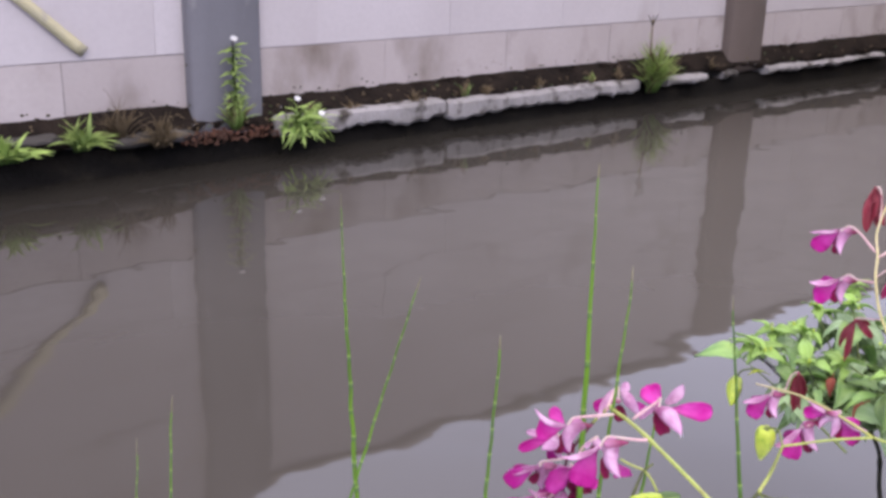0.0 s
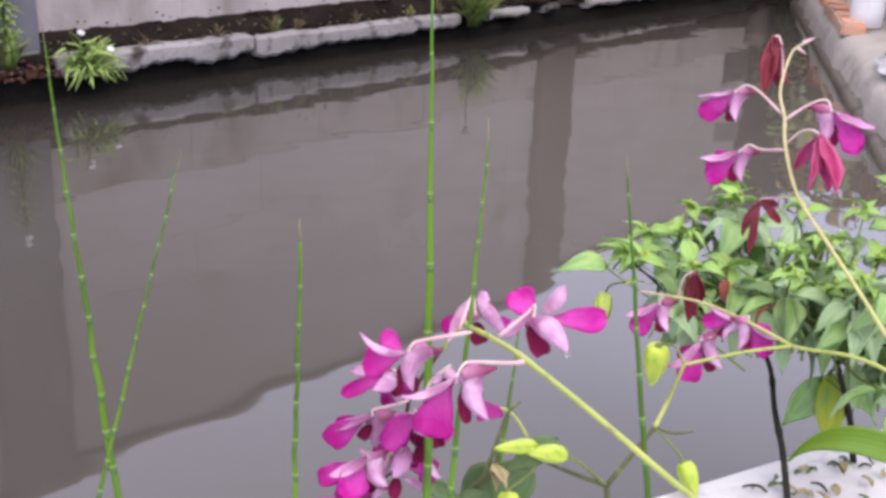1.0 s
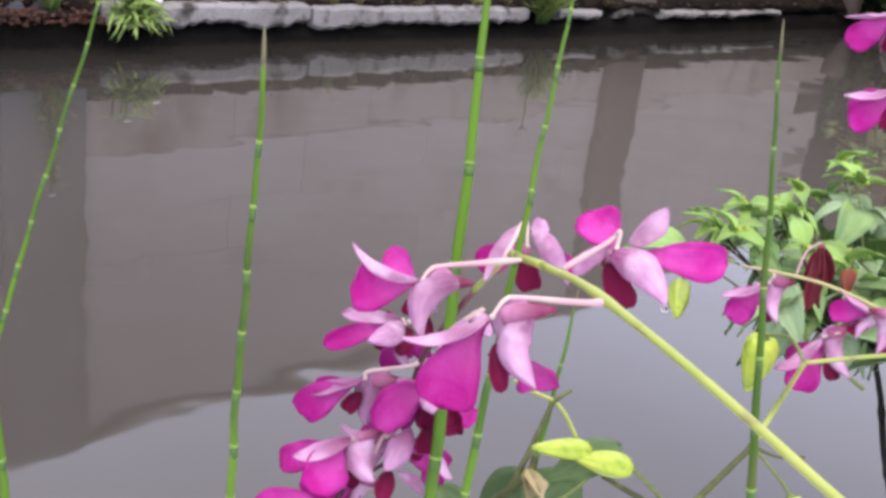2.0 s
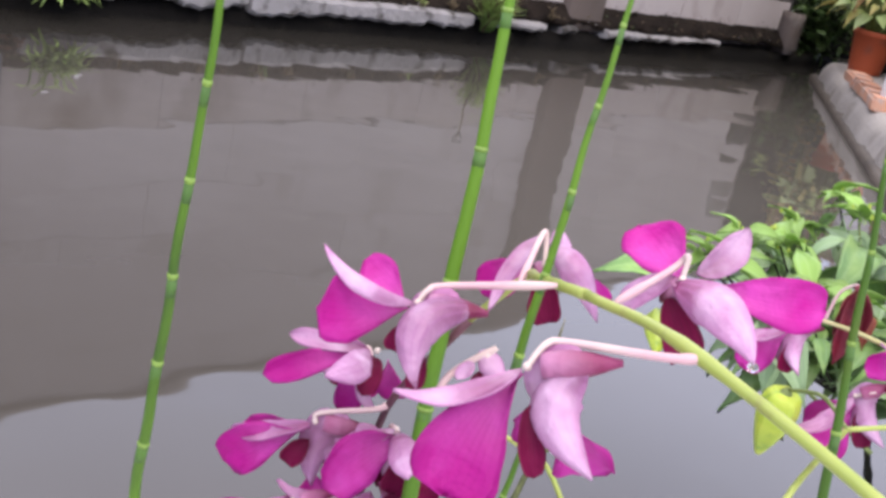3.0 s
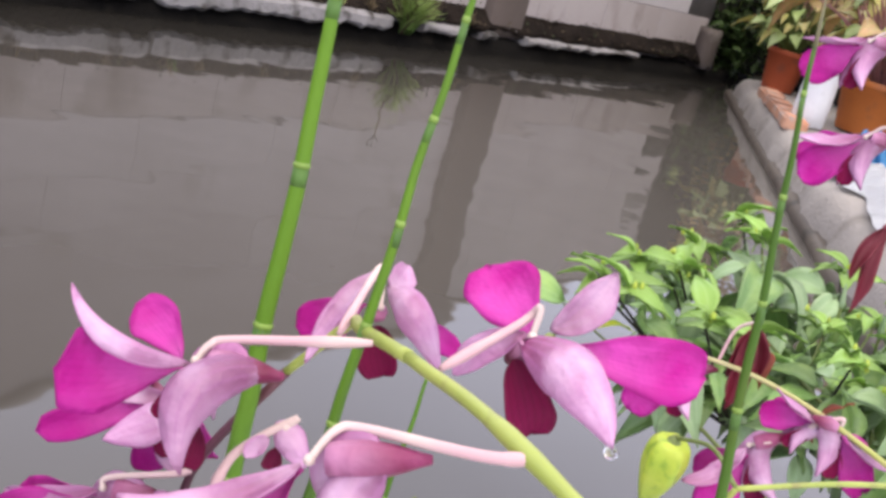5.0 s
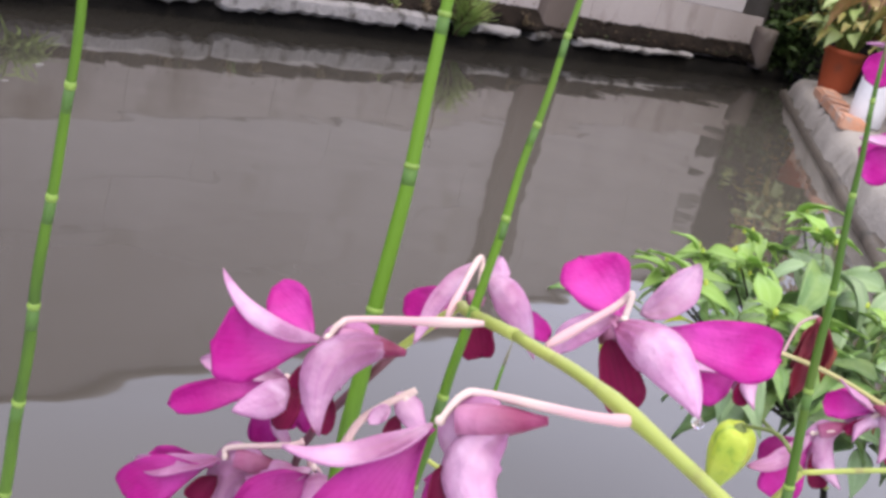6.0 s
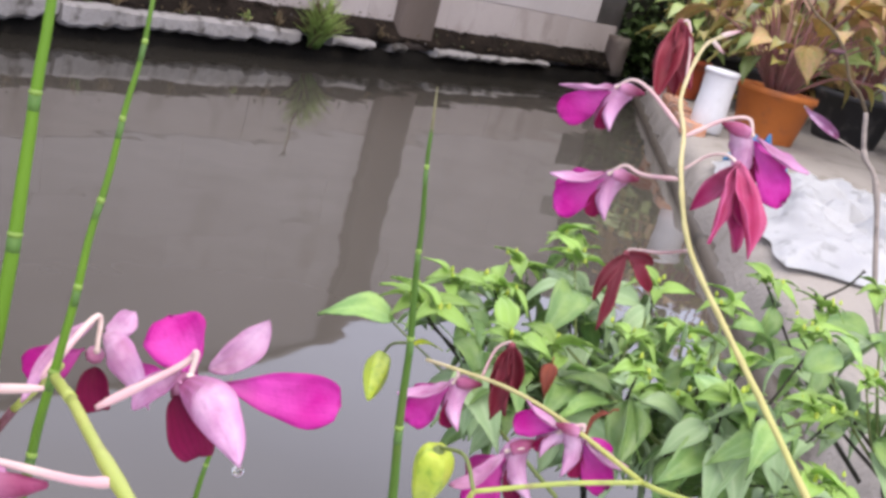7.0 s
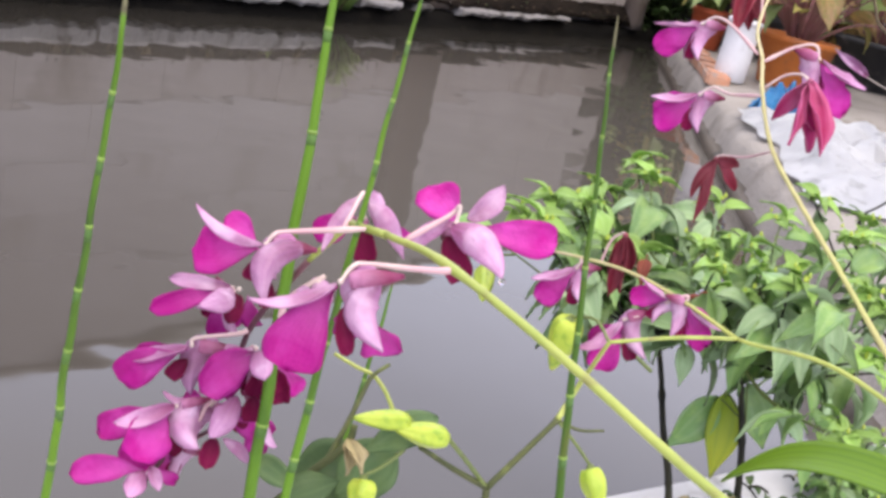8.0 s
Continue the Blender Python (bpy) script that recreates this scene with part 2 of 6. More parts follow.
M_STAIN_WOOD = surface("mouldy yellow batten", (0.46, 0.42, 0.25), (0.40, 0.375, 0.28), (0.33, 0.31, 0.25), 0.85, (8, 80), 0.5, 0.002)

M_PETAL = tissue("magenta petal", (0.50, 0.10, 0.35), (0.46, 0.009, 0.24), (0.33, 0.005, 0.17), 0.30, 0.6, 34, 0.20, (0.35, 0.006, 0.19), 0.16, (0.56, 0.055, 0.36), 0.22, 0.6)
M_SEPAL = tissue("pale pink sepal", (0.22, 0.045, 0.125), (0.51, 0.25, 0.42), (0.38, 0.13, 0.31), 0.22, 0.42, 13, 0.32, (0.43, 0.17, 0.34), 0.18, (0.63, 0.42, 0.57), 0.45, 0.6)
M_LIP = tissue("dark maroon lip", (0.085, 0.0007, 0.020), (0.17, 0.0014, 0.042), (0.055, 0.0005, 0.012), 0.15, 0.7, 20, 0.25, None, 0.15, (0.11, 0.001, 0.028), 0.2, 0.4)
M_SPUR = tissue("dark pink spur", (0.46, 0.20, 0.33), (0.12, 0.005, 0.030), (0.3, 0.06, 0.14), 0.12, 0.5, 12, 0.0, None, 0.1, (0.26, 0.045, 0.12), 0.3, 0.5)
M_WILT_DARK = tissue("dried maroon petal", (0.34, 0.075, 0.10), (0.20, 0.010, 0.028), (0.12, 0.006, 0.018), 0.3, 0.55, 30, 0.4, (0.26, 0.04, 0.06), 0.3, (0.15, 0.012, 0.022))
M_WILT = tissue("wilted crimson petal", (0.54, 0.16, 0.28), (0.40, 0.016, 0.13), (0.24, 0.008, 0.065), 0.3, 0.5, 22, 0.45, (0.54, 0.13, 0.26), 0.3, (0.32, 0.014, 0.08))
M_PEDICEL = tissue("pale flower stalk, pink at its foot", (0.62, 0.52, 0.46), (0.54, 0.33, 0.35), (0.5, 0.3, 0.3), 0.12, 0.38, 12, 0.0, None, 0.1, (0.58, 0.44, 0.40))
M_RACHIS = surface("yellow-green flower stem", (0.33, 0.37, 0.085), (0.24, 0.30, 0.06), (0.20, 0.19, 0.06), 0.4, (40, 300), 0.15, 0.0003)
M_RACHIS_PALE = tissue("straw-yellow flower stem, cream towards its tip", (0.36, 0.39, 0.09), (0.50, 0.43, 0.25), (0.4, 0.36, 0.16), 0.1, 0.45, 12, 0.0, None, 0.08, (0.42, 0.38, 0.16))
M_RACHIS_DARK = surface("dark purple stem end", (0.07, 0.02, 0.035), (0.12, 0.04, 0.05), None, 0.5, (30, 300), 0.15, 0.0003)
M_REED = surface("bright green reed", (0.094, 0.205, 0.011), (0.052, 0.135, 0.008), (0.024, 0.06, 0.009), 0.52, (18, 220), 0.25, 0.0004, (1, 1, 0.2), 0.50, 0.68, spec=0.28)
M_REED_DARK = surface("dark green reed", (0.050, 0.115, 0.012), (0.032, 0.080, 0.010), (0.085, 0.095, 0.020), 0.55, (18, 220), 0.25, 0.0004, (1, 1, 0.2), 0.55, 0.72, spec=0.25)
M_REED_TIP = surface("dry reed tip", (0.20, 0.19, 0.10), (0.13, 0.12, 0.06), (0.06, 0.05, 0.03), 0.7, (90, 300), 0.4, 0.0005)
M_REED_NODE = surface("pale reed joint", (0.17, 0.28, 0.045), (0.13, 0.22, 0.035), None, 0.5, (60, 300), 0.2, 0.0004)
M_REED_BAND = surface("dark reed joint", (0.045, 0.11, 0.018), (0.06, 0.14, 0.02), None, 0.6, (60, 300), 0.2, 0.0004)
M_LEAF = tissue("green chili leaf", (0.19, 0.335, 0.105), (0.15, 0.29, 0.085), (0.27, 0.41, 0.18), 0.32, 0.36, 9, 0.45, None, 0.4, (0.28, 0.43, 0.13), 0.5, 0.3)
M_LEAF_YOUNG = tissue("young chili leaf", (0.29, 0.46, 0.11), (0.24, 0.41, 0.09), (0.33, 0.49, 0.16), 0.35, 0.4, 9, 0.4, None, 0.2)
M_LEAF_DULL = tissue("greyish underside of chili leaf", (0.27, 0.39, 0.20), (0.22, 0.34, 0.16), (0.33, 0.44, 0.25), 0.2, 0.45, 9, 0.45, None, 0.25, None, 0.5, 0.3)
M_LEAF_YELLOW = tissue("yellowing leaf", (0.26, 0.38, 0.03), (0.36, 0.40, 0.03), (0.20, 0.30, 0.03), 0.35, 0.45, 9, 0.4)
M_LEAF_RED = tissue("dead red-brown leaf", (0.24, 0.045, 0.02), (0.19, 0.04, 0.02), (0.10, 0.025, 0.015), 0.3, 0.5, 9, 0.4)
M_BLADE = tissue("orchid leaf", (0.10, 0.21, 0.014), (0.15, 0.27, 0.02), (0.06, 0.14, 0.012), 0.3, 0.4, 18, 0.4)
M_GRASS = tissue("light green grass", (0.08, 0.16, 0.035), (0.30, 0.41, 0.12), (0.10, 0.19, 0.04), 0.3, 0.5, 12, 0.3, None, 0.4)
M_GRASS_DRY = tissue("dry brown grass", (0.10, 0.075, 0.045), (0.17, 0.125, 0.07), (0.08, 0.055, 0.035), 0.25, 0.7, 12, 0.3, None, 0.3)
M_PETAL_WHITE = tissue("white petal", (0.8, 0.8, 0.78), (0.85, 0.85, 0.85), (0.7, 0.7, 0.7), 0.3, 0.5, 10, 0.2)
M_CALAD = tissue("green and cream leaf", (0.24, 0.36, 0.10), (0.28, 0.38, 0.12), (0.42, 0.44, 0.24), 0.3, 0.4, 14, 0.5, (0.16, 0.26, 0.06), 0.25, (0.34, 0.38, 0.16))
M_CROTON = tissue("bronze and yellow leaf", (0.58, 0.40, 0.13), (0.52, 0.33, 0.18), (0.62, 0.48, 0.22), 0.3, 0.45, 14, 0.5, (0.40, 0.26, 0.12), 0.3, (0.36, 0.34, 0.10))
M_CALAD_CREAM = tissue("pale cream-green leaf", (0.34, 0.44, 0.16), (0.40, 0.48, 0.22), (0.5, 0.52, 0.3), 0.3, 0.4, 14, 0.3, (0.26, 0.38, 0.10), 0.2)
M_LEAF_GOLD = tissue("golden yellow-green leaf", (0.38, 0.38, 0.10), (0.48, 0.38, 0.13), (0.46, 0.44, 0.2), 0.3, 0.4, 14, 0.5, (0.26, 0.30, 0.08), 0.3, (0.34, 0.34, 0.10))
M_LEAF_ROSY = tissue("rosy brown leaf", (0.46, 0.24, 0.17), (0.56, 0.36, 0.24), (0.60, 0.44, 0.34), 0.3, 0.4, 14, 0.5, (0.36, 0.18, 0.14), 0.3, (0.30, 0.16, 0.11))
M_BUSH = tissue("dark bush leaf", (0.035, 0.065, 0.02), (0.05, 0.09, 0.025), (0.06, 0.10, 0.03), 0.25, 0.4, 9, 0.3, None, 0.35)
M_BARK = surface("dark chili stem", (0.016, 0.016, 0.012), (0.028, 0.028, 0.016), (0.01, 0.009, 0.008), 0.85, (30, 200), 0.5, 0.0008, spec=0.15)
M_STALK = surface("green stalk", (0.13, 0.17, 0.04), (0.085, 0.12, 0.03), None, 0.5, (30, 200), 0.2, 0.0004)
M_STALK_DARK = surface("olive-brown woody stalk", (0.075, 0.085, 0.028), (0.045, 0.055, 0.020), (0.12, 0.14, 0.04), 0.6, (40, 260), 0.4, 0.0006, None, 0.55, 0.72, spec=0.25)
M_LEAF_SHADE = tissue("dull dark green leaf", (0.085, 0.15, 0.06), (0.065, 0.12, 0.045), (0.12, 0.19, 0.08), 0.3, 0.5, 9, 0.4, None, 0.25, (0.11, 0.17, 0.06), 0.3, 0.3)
M_LEAF_CURL = tissue("curled cream-brown dry leaf", (0.36, 0.30, 0.15), (0.46, 0.38, 0.22), (0.26, 0.20, 0.10), 0.25, 0.7, 12, 0.4, None, 0.2)
M_POD = surface("yellow-green seed pod", (0.40, 0.48, 0.055), (0.27, 0.38, 0.035), (0.15, 0.27, 0.025), 0.42, (70, 260), 0.4, 0.0009, None, 0.5, 0.72)
M_PINK_STEM = surface("pink leaf stalk", (0.30, 0.12, 0.12), (0.22, 0.12, 0.09), None, 0.5, (20, 200), 0.2, 0.0005)


def drop_material():
    m, n, l, out = nodes_of("clear water")
    b = n.new("ShaderNodeBsdfPrincipled")
    b.inputs["Base Color"].default_value = (0.95, 0.95, 0.97, 1)
    b.inputs["Roughness"].default_value, b.inputs["IOR"].default_value = 0.02, 1.333
    b.inputs["Transmission Weight"].default_value = 1.0
    l.new(b.outputs[0], out.inputs["Surface"])
    return m


M_DROP = drop_material()


# ---- builders ----
def mesh_object(name, bm, material, parent=None, label="", smooth=True):
    me = bpy.data.meshes.new(name)
    bmesh.ops.recalc_face_normals(bm, faces=bm.faces)
    bm.to_mesh(me)
    bm.free()
    if smooth:
        for p in me.polygons:
            p.use_smooth = True
    for m in (material if isinstance(material, (list, tuple)) else [material]):
        me.materials.append(m)
    ob = new(name, me)
    if parent:
        ob.parent = parent
    if label:
        ob["label"] = label
    return ob


def part(name, bm, material, parent, label=""):
    return mesh_object(name, bm, material, parent, label)


def share(name, me, parent, matrix, label=""):
    ob = new(name, me)
    ob.parent = parent
    ob.matrix_local = matrix
    if label:
        ob["label"] = label
    return ob


def thing(name, base, label, category, group="", kind=""):
    ob = new(name)
    ob.empty_display_size = 0.02
    ob.location = base
    bpy.context.view_layer.update()
    return tagged(ob, label, category, group, kind)


def box_bm(x0, y0, z0, x1, y1, z1, bevel=0.0, seg=1):
    bm = bmesh.new()
    bmesh.ops.create_cube(bm, size=1.0)
    for v in bm.verts:
        v.co = Vector(((x0 + x1) / 2 + v.co.x * (x1 - x0), (y0 + y1) / 2 + v.co.y * (y1 - y0), (z0 + z1) / 2 + v.co.z * (z1 - z0)))
    if bevel:
        bmesh.ops.bevel(bm, geom=bm.edges[:], offset=bevel, segments=seg, affect="EDGES")
    return bm


def curve_points(pts, n):
    """A smooth path through a few places (Catmull-Rom)."""
    p = [Vector(q) for q in pts]
    if len(p) == 2:
        return [p[0].lerp(p[1], i / n) for i in range(n + 1)]
    p = [p[0] * 2 - p[1]] + p + [p[-1] * 2 - p[-2]]
    out = []
    segs = len(p) - 3
    for i in range(n + 1):
        f = i / n * segs
        k = min(int(f), segs - 1)
        t = f - k
        a, b, c, d = p[k:k + 4]
        out.append(0.5 * (2 * b + (c - a) * t + (2 * a - 5 * b + 4 * c - d) * t * t + (3 * b - a - 3 * c + d) * t ** 3))
    return out


def tube_into(bm, pts, radii, sides=8, cap=True):
    """A tube along pts, with one radius for each."""
    lay = bm.verts.layers.float_vector.get("blade") or bm.verts.layers.float_vector.new("blade")
    rings = []
    up = Vector((0.3, 0.2, 1))
    for i, c in enumerate(pts):
        d = (pts[min(i + 1, len(pts) - 1)] - pts[max(i - 1, 0)]).normalized()
        a = d.cross(up)
        if a.length < 1e-3:
            a = d.cross(Vector((1, 0, 0)))
        a.normalize()
        b = d.cross(a)
        up = b.cross(d) if i == 0 else b
        up = -(a.cross(d)) if up.length < 1e-6 else up
        rings.append([bm.verts.new(c + (a * math.cos(2 * math.pi * k / sides) + b * math.sin(2 * math.pi * k / sides)) * radii[i])
                      for k in range(sides)])
        for v in rings[-1]:
            v[lay] = (i / (len(pts) - 1), 0, 0)
        up = a.cross(d) * -1
    for r, s in zip(rings, rings[1:]):
        # pair each ring with the next at the nearest turn, so that the tube does not twist
        off = min(range(sides), key=lambda o: (s[o].co - r[0].co).length)
        for k in range(sides):
            bm.faces.new((r[k], r[(k + 1) % sides], s[(k + 1 + off) % sides], s[(k + off) % sides]))
    if cap:
        bm.faces.new(rings[0])
        bm.faces.new(rings[-1])


def tube_bm(pts, r0, r1=None, n=16, sides=8):
    bm = bmesh.new()
    c = curve_points(pts, n)
    r1 = r0 if r1 is None else r1
    tube_into(bm, c, [r0 + (r1 - r0) * i / n for i in range(n + 1)], sides)
    return bm


def blade_bm(base, tip, face, width, peak=0.6, power=0.8, arch=0.0, cup=0.15, point=1.0, wave=0.0, twist=0.0, nl=10, nw=6, thick=0.0005,
             bm=None, seed=0.0, via=None, bend=0.0):
    """A leaf or petal from base to tip whose broad side looks towards face. arch: how far the middle stands out of the straight line,
    as a share of the length; bend: the same within the blade's plane; cup: how far the edges curl towards face; peak: where it is widest;
    point: 1 pointed, less is rounder; via: a place towards which the middle is drawn."""
    bm = bm or bmesh.new()
    lay = bm.verts.layers.float_vector.get("blade") or bm.verts.layers.float_vector.new("blade")
    base, tip, face = Vector(base), Vector(tip), Vector(face).normalized()
    axis = tip - base
    length = axis.length
    axis.normalize()
    side0 = axis.cross(face).normalized()
    face = side0.cross(axis).normalized()
    mid = base.lerp(tip, 0.5) if via is None else Vector(via)

    def spine(u):
        c = base * (1 - u) ** 2 + mid * (2 * u * (1 - u)) + tip * u * u
        return c + (face * arch + side0 * bend) * length * math.sin(math.pi * u)
    front, back = [], []
    for i in range(nl + 1):
        u = i / nl
        if u < peak:
            w = max(0.0, math.sin(math.pi / 2 * u / peak)) ** power
        else:
            w = max(0.0, math.cos(math.pi / 2 * (u - peak) / (1 - peak))) ** point
        w = max(w, 0.06 if i < nl else 0.03) * width / 2
        c = spine(u)
        along = (spine(min(1, u + 0.04)) - spine(max(0, u - 0.04))).normalized()
        sd = along.cross(face).normalized()
        fc = sd.cross(along).normalized()
        ang = twist * u
        sd, fc = sd * math.cos(ang) + fc * math.sin(ang), fc * math.cos(ang) - sd * math.sin(ang)
        rf, rb = [], []
        for j in range(nw + 1):
            v = 2 * j / nw - 1
            off = cup * 2 * w * (v * v) + wave * width * (math.sin(9 * u + 3 * v + seed) + 0.6 * math.sin(17 * u - 5 * v + 2 * seed)) * v * v
            edge = 1 + 0.03 * math.sin(13 * u + seed * 3 + v)
            p = c + sd * w * v * edge + fc * (off - 0.04 * width * (1 - abs(v)))
            t = fc * thick * 0.5
            a, b = bm.verts.new(p + t), bm.verts.new(p - t)
            a[lay] = b[lay] = (u, v, 0)
            rf.append(a)
            rb.append(b)
        front.append(rf)
        back.append(rb)
    for g in (front, back):
        for r, s in zip(g, g[1:]):
            for j in range(nw):
                bm.faces.new((r[j], r[j + 1], s[j + 1], s[j]))
    for r, s, r2, s2 in zip(front, front[1:], back, back[1:]):
        bm.faces.new((r[0], s[0], s2[0], r2[0]))
        bm.faces.new((r[nw], s[nw], s2[nw], r2[nw]))
    for r, r2 in ((front[0], back[0]), (front[-1], back[-1])):
        for j in range(nw):
            bm.faces.new((r[j], r[j + 1], r2[j + 1], r2[j]))
    return bm


def lathe_bm(profile, sides=24, inner=True):
    """A turned form from (radius, height) pairs."""
    bm = bmesh.new()
    rings = [[bm.verts.new((r * math.cos(2 * math.pi * k / sides), r * math.sin(2 * math.pi * k / sides), z)) for k in range(sides)]
             for r, z in profile]
    for r, s in zip(rings, rings[1:]):
        for k in range(sides):
            bm.faces.new((r[k], r[(k + 1) % sides], s[(k + 1) % sides], s[k]))
    bm.faces.new(rings[0])
    bm.faces.new(rings[-1])
    return bm


def prism_bm(section, length, step, rough=0.0, seed=0.0, ridged=1.0):
    """A long form: the section (y, z) drawn along x, with uneven faces."""
    bm = bmesh.new()
    n = max(1, int(length / step))
    rows = []
    for i in range(n + 1):
        x = length * i / n
        row = []
        for k, (y, z) in enumerate(section):
            d = rough * noise.noise(Vector((x * 5 + seed, y * 6 + k * 3.1 * ridged, z * 6))) + rough * 0.5 * noise.noise(Vector((x * 17 + seed, k * 7.7 * ridged + y * 15, 2 + z * 15)))
            row.append(bm.verts.new((x, y + d, z + d * 0.7)))
        rows.append(row)
    m = len(section)
    for a, b in zip(rows, rows[1:]):
        for k in range(m):
            bm.faces.new((a[k], a[(k + 1) % m], b[(k + 1) % m], b[k]))
    bm.faces.new(rows[0])
    bm.faces.new(rows[-1])
    return bm


# ---- the pond, its banks and the walls ----
WALL_Y = 3.2
POND = [(-7.0, 3.16), (7.05, 3.16), (6.95, 2.80), (6.25, 2.60), (1.70, 0.286), (0.30, 0.804), (-7.0, 0.9)]
EDGE_A, EDGE_B = Vector((1.70, 0.385, 0)), Vector((6.66, 3.110, 0))
BANK_TURN = math.atan2((EDGE_B - EDGE_A).y, (EDGE_B - EDGE_A).x)

g = bmesh.new()
inner = [g.verts.new((x, y, 0.08)) for x, y in POND]
outer = [g.verts.new((x, y, 0.08)) for x, y in ((-400, 400), (400, 400), (400, -400), (-400, -400))]
for loop in (inner, outer):
    for a, b in zip(loop, loop[1:] + loop[:1]):
        g.edges.new((a, b))
bmesh.ops.triangle_fill(g, use_beauty=True, edges=g.edges[:])
ground = tagged(mesh_object("ground", g, M_GROUND, smooth=False), "packed brown earth round the pond", "ground", kind="structure")

w = bmesh.new()
bmesh.ops.create_grid(w, x_segments=2, y_segments=2, size=1)
for v in w.verts:
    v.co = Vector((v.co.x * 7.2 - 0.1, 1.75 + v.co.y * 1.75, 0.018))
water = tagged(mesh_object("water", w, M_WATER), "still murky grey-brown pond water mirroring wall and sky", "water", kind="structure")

# the wet foundation under the far wall, blackened for the overhang's shade, with a crumbling pale ledge on it
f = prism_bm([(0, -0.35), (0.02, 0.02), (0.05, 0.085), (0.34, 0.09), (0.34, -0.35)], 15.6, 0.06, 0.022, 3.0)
foundation = mesh_object("foundation", f, M_MUD_SHADED)
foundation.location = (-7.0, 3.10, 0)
tagged(foundation, "wet mud footing under the wall, blackened for the ledge's shade", "footing", kind="structure")


def ledge_piece(x0, x1, crown, thick, ragged, material, seed, front=3.095):
    """One cast piece of the ledge, its underside broken away."""
    bm = bmesh.new()
    n = max(4, int((x1 - x0) / 0.02))
    rows = []
    for i in range(n + 1):
        x = x0 + (x1 - x0) * i / n
        rag = ragged * (0.6 * noise.noise(Vector((x * 6, seed, 0))) + 0.45 * noise.noise(Vector((x * 30, seed, 4))))
        b = crown - thick + max(-0.03, rag)
        e = 0.010 * noise.noise(Vector((x * 9, seed, 9))) + 0.005 * noise.noise(Vector((x * 34, seed, 2)))
        top = crown + 0.007 * noise.noise(Vector((x * 7, seed, 5))) + 0.004 * noise.noise(Vector((x * 27, seed, 1)))
        end = 0.012 if i in (0, n) else 0
        rows.append([bm.verts.new(q) for q in ((x, front + e + 0.012 + end, b), (x, front + e + end * 0.5, b + 0.012), (x, front + e + end * 0.5, top - 0.012),
                                               (x, front + e + 0.012, top - end * 0.5), (x, 3.215, top + 0.004), (x, 3.215, b))])
    for a, c in zip(rows, rows[1:]):
        for k in range(6):
            bm.faces.new((a[k], a[(k + 1) % 6], c[(k + 1) % 6], c[k]))
    bm.faces.new(rows[0])
    bm.faces.new(rows[-1])
    return bm


ledge = thing("ledge", (0, 3.1, 0.1), "crumbling pale concrete ledge along the foot of the wall", "ledge", kind="structure")
for x0, x1, top, thick, rag in ((-7.0, -4.2, 0.14, 0.06, 0.03), (-4.15, -1.9, 0.14, 0.06, 0.03), (-1.85, 0.62, 0.14, 0.035, 0.045),
                                (0.66, 0.97, 0.160, 0.022, 0.03), (1.13, 1.40, 0.138, 0.032, 0.045), (1.70, 2.44, 0.145, 0.062, 0.035),
                                (2.452, 3.53, 0.135, 0.062, 0.03), (3.72, 4.0, 0.125, 0.04, 0.025), (4.14, 4.24, 0.118, 0.03, 0.03),
                                (4.47, 5.55, 0.118, 0.028, 0.028)):
    stone = M_LEDGE_DARK if x1 < 1.5 or x0 == 4.14 else M_LEDGE
    bm = ledge_piece(x0, x1, top, thick, rag, stone, x0)
    for v in bm.verts:
        v.co -= ledge.location
    mesh_object("slab", bm, stone, ledge, smooth=False)
soil = prism_bm([(0, 0.0), (0.0, 0.02), (0.03, 0.05), (0.062, 0.088), (0.07, 0.092), (0.07, 0.0)], 13.4, 0.025, 0.036, 8.0)
soil_ob = mesh_object("soil_strip", soil, M_SOIL)
soil_ob.location = (-7.0, 3.135, 0.118)
tagged(soil_ob, "strip of dark brown soil washed against the wall", "soil", kind="stuff")

wall = thing("wall_north", (0, WALL_Y, 0.173), "long whitewashed block wall, stained near its foot", "wall", kind="structure")
core = box_bm(-7.0, WALL_Y + 0.002, 0.10, 6.45, WALL_Y + 0.12, 1.37)
for v in core.verts:
    v.co -= wall.location
part("mortar", core, M_MORTAR, wall)

posts = []
for x0, x1, mat, lab in ((1.42, 1.677, M_POST, "grey bare concrete post with pale streaks, red moss at its foot"),
                         (4.212, 4.462, M_POST_BROWN, "mud-brown concrete post against the white wall"),
                         (-1.58, -1.33, M_POST, "grey bare concrete post with pale streaks"),
                         (-4.58, -4.33, M_POST, "grey bare concrete post with pale streaks")):
    bm = prism_bm([(-0.128, 0), (-0.12, -0.008), (0.12, -0.008), (0.128, 0), (0.128, 0.10), (-0.128, 0.10)], 1.30, 0.05, 0.004, x0)
    for v in bm.verts:
        v.co = Vector((v.co.y, v.co.z, v.co.x))
    ob = mesh_object("post", bm, mat)
    ob.location = ((x0 + x1) / 2, 3.155, 0.10)
    posts.append(tagged(ob, lab, "post", "posts of the wall", "structure"))

# a wall added to close the corner, coloured near black for the shaded gap there
rest = mesh_object("wall_north_rest", box_bm(6.46, WALL_Y + 0.10, 0.05, 10.6, WALL_Y + 0.22, 1.6, 0.01), M_CORNER_SHADE, smooth=False)
tagged(rest, "added wall behind the corner shrubs, near black for the gap's shade", "wall", kind="structure")

# weathered coping on the wall
cop = prism_bm([(-0.02, 0), (-0.02, 0.035), (0.05, 0.05), (0.14, 0.035), (0.14, 0)], 13.45, 0.1, 0.006, 5)
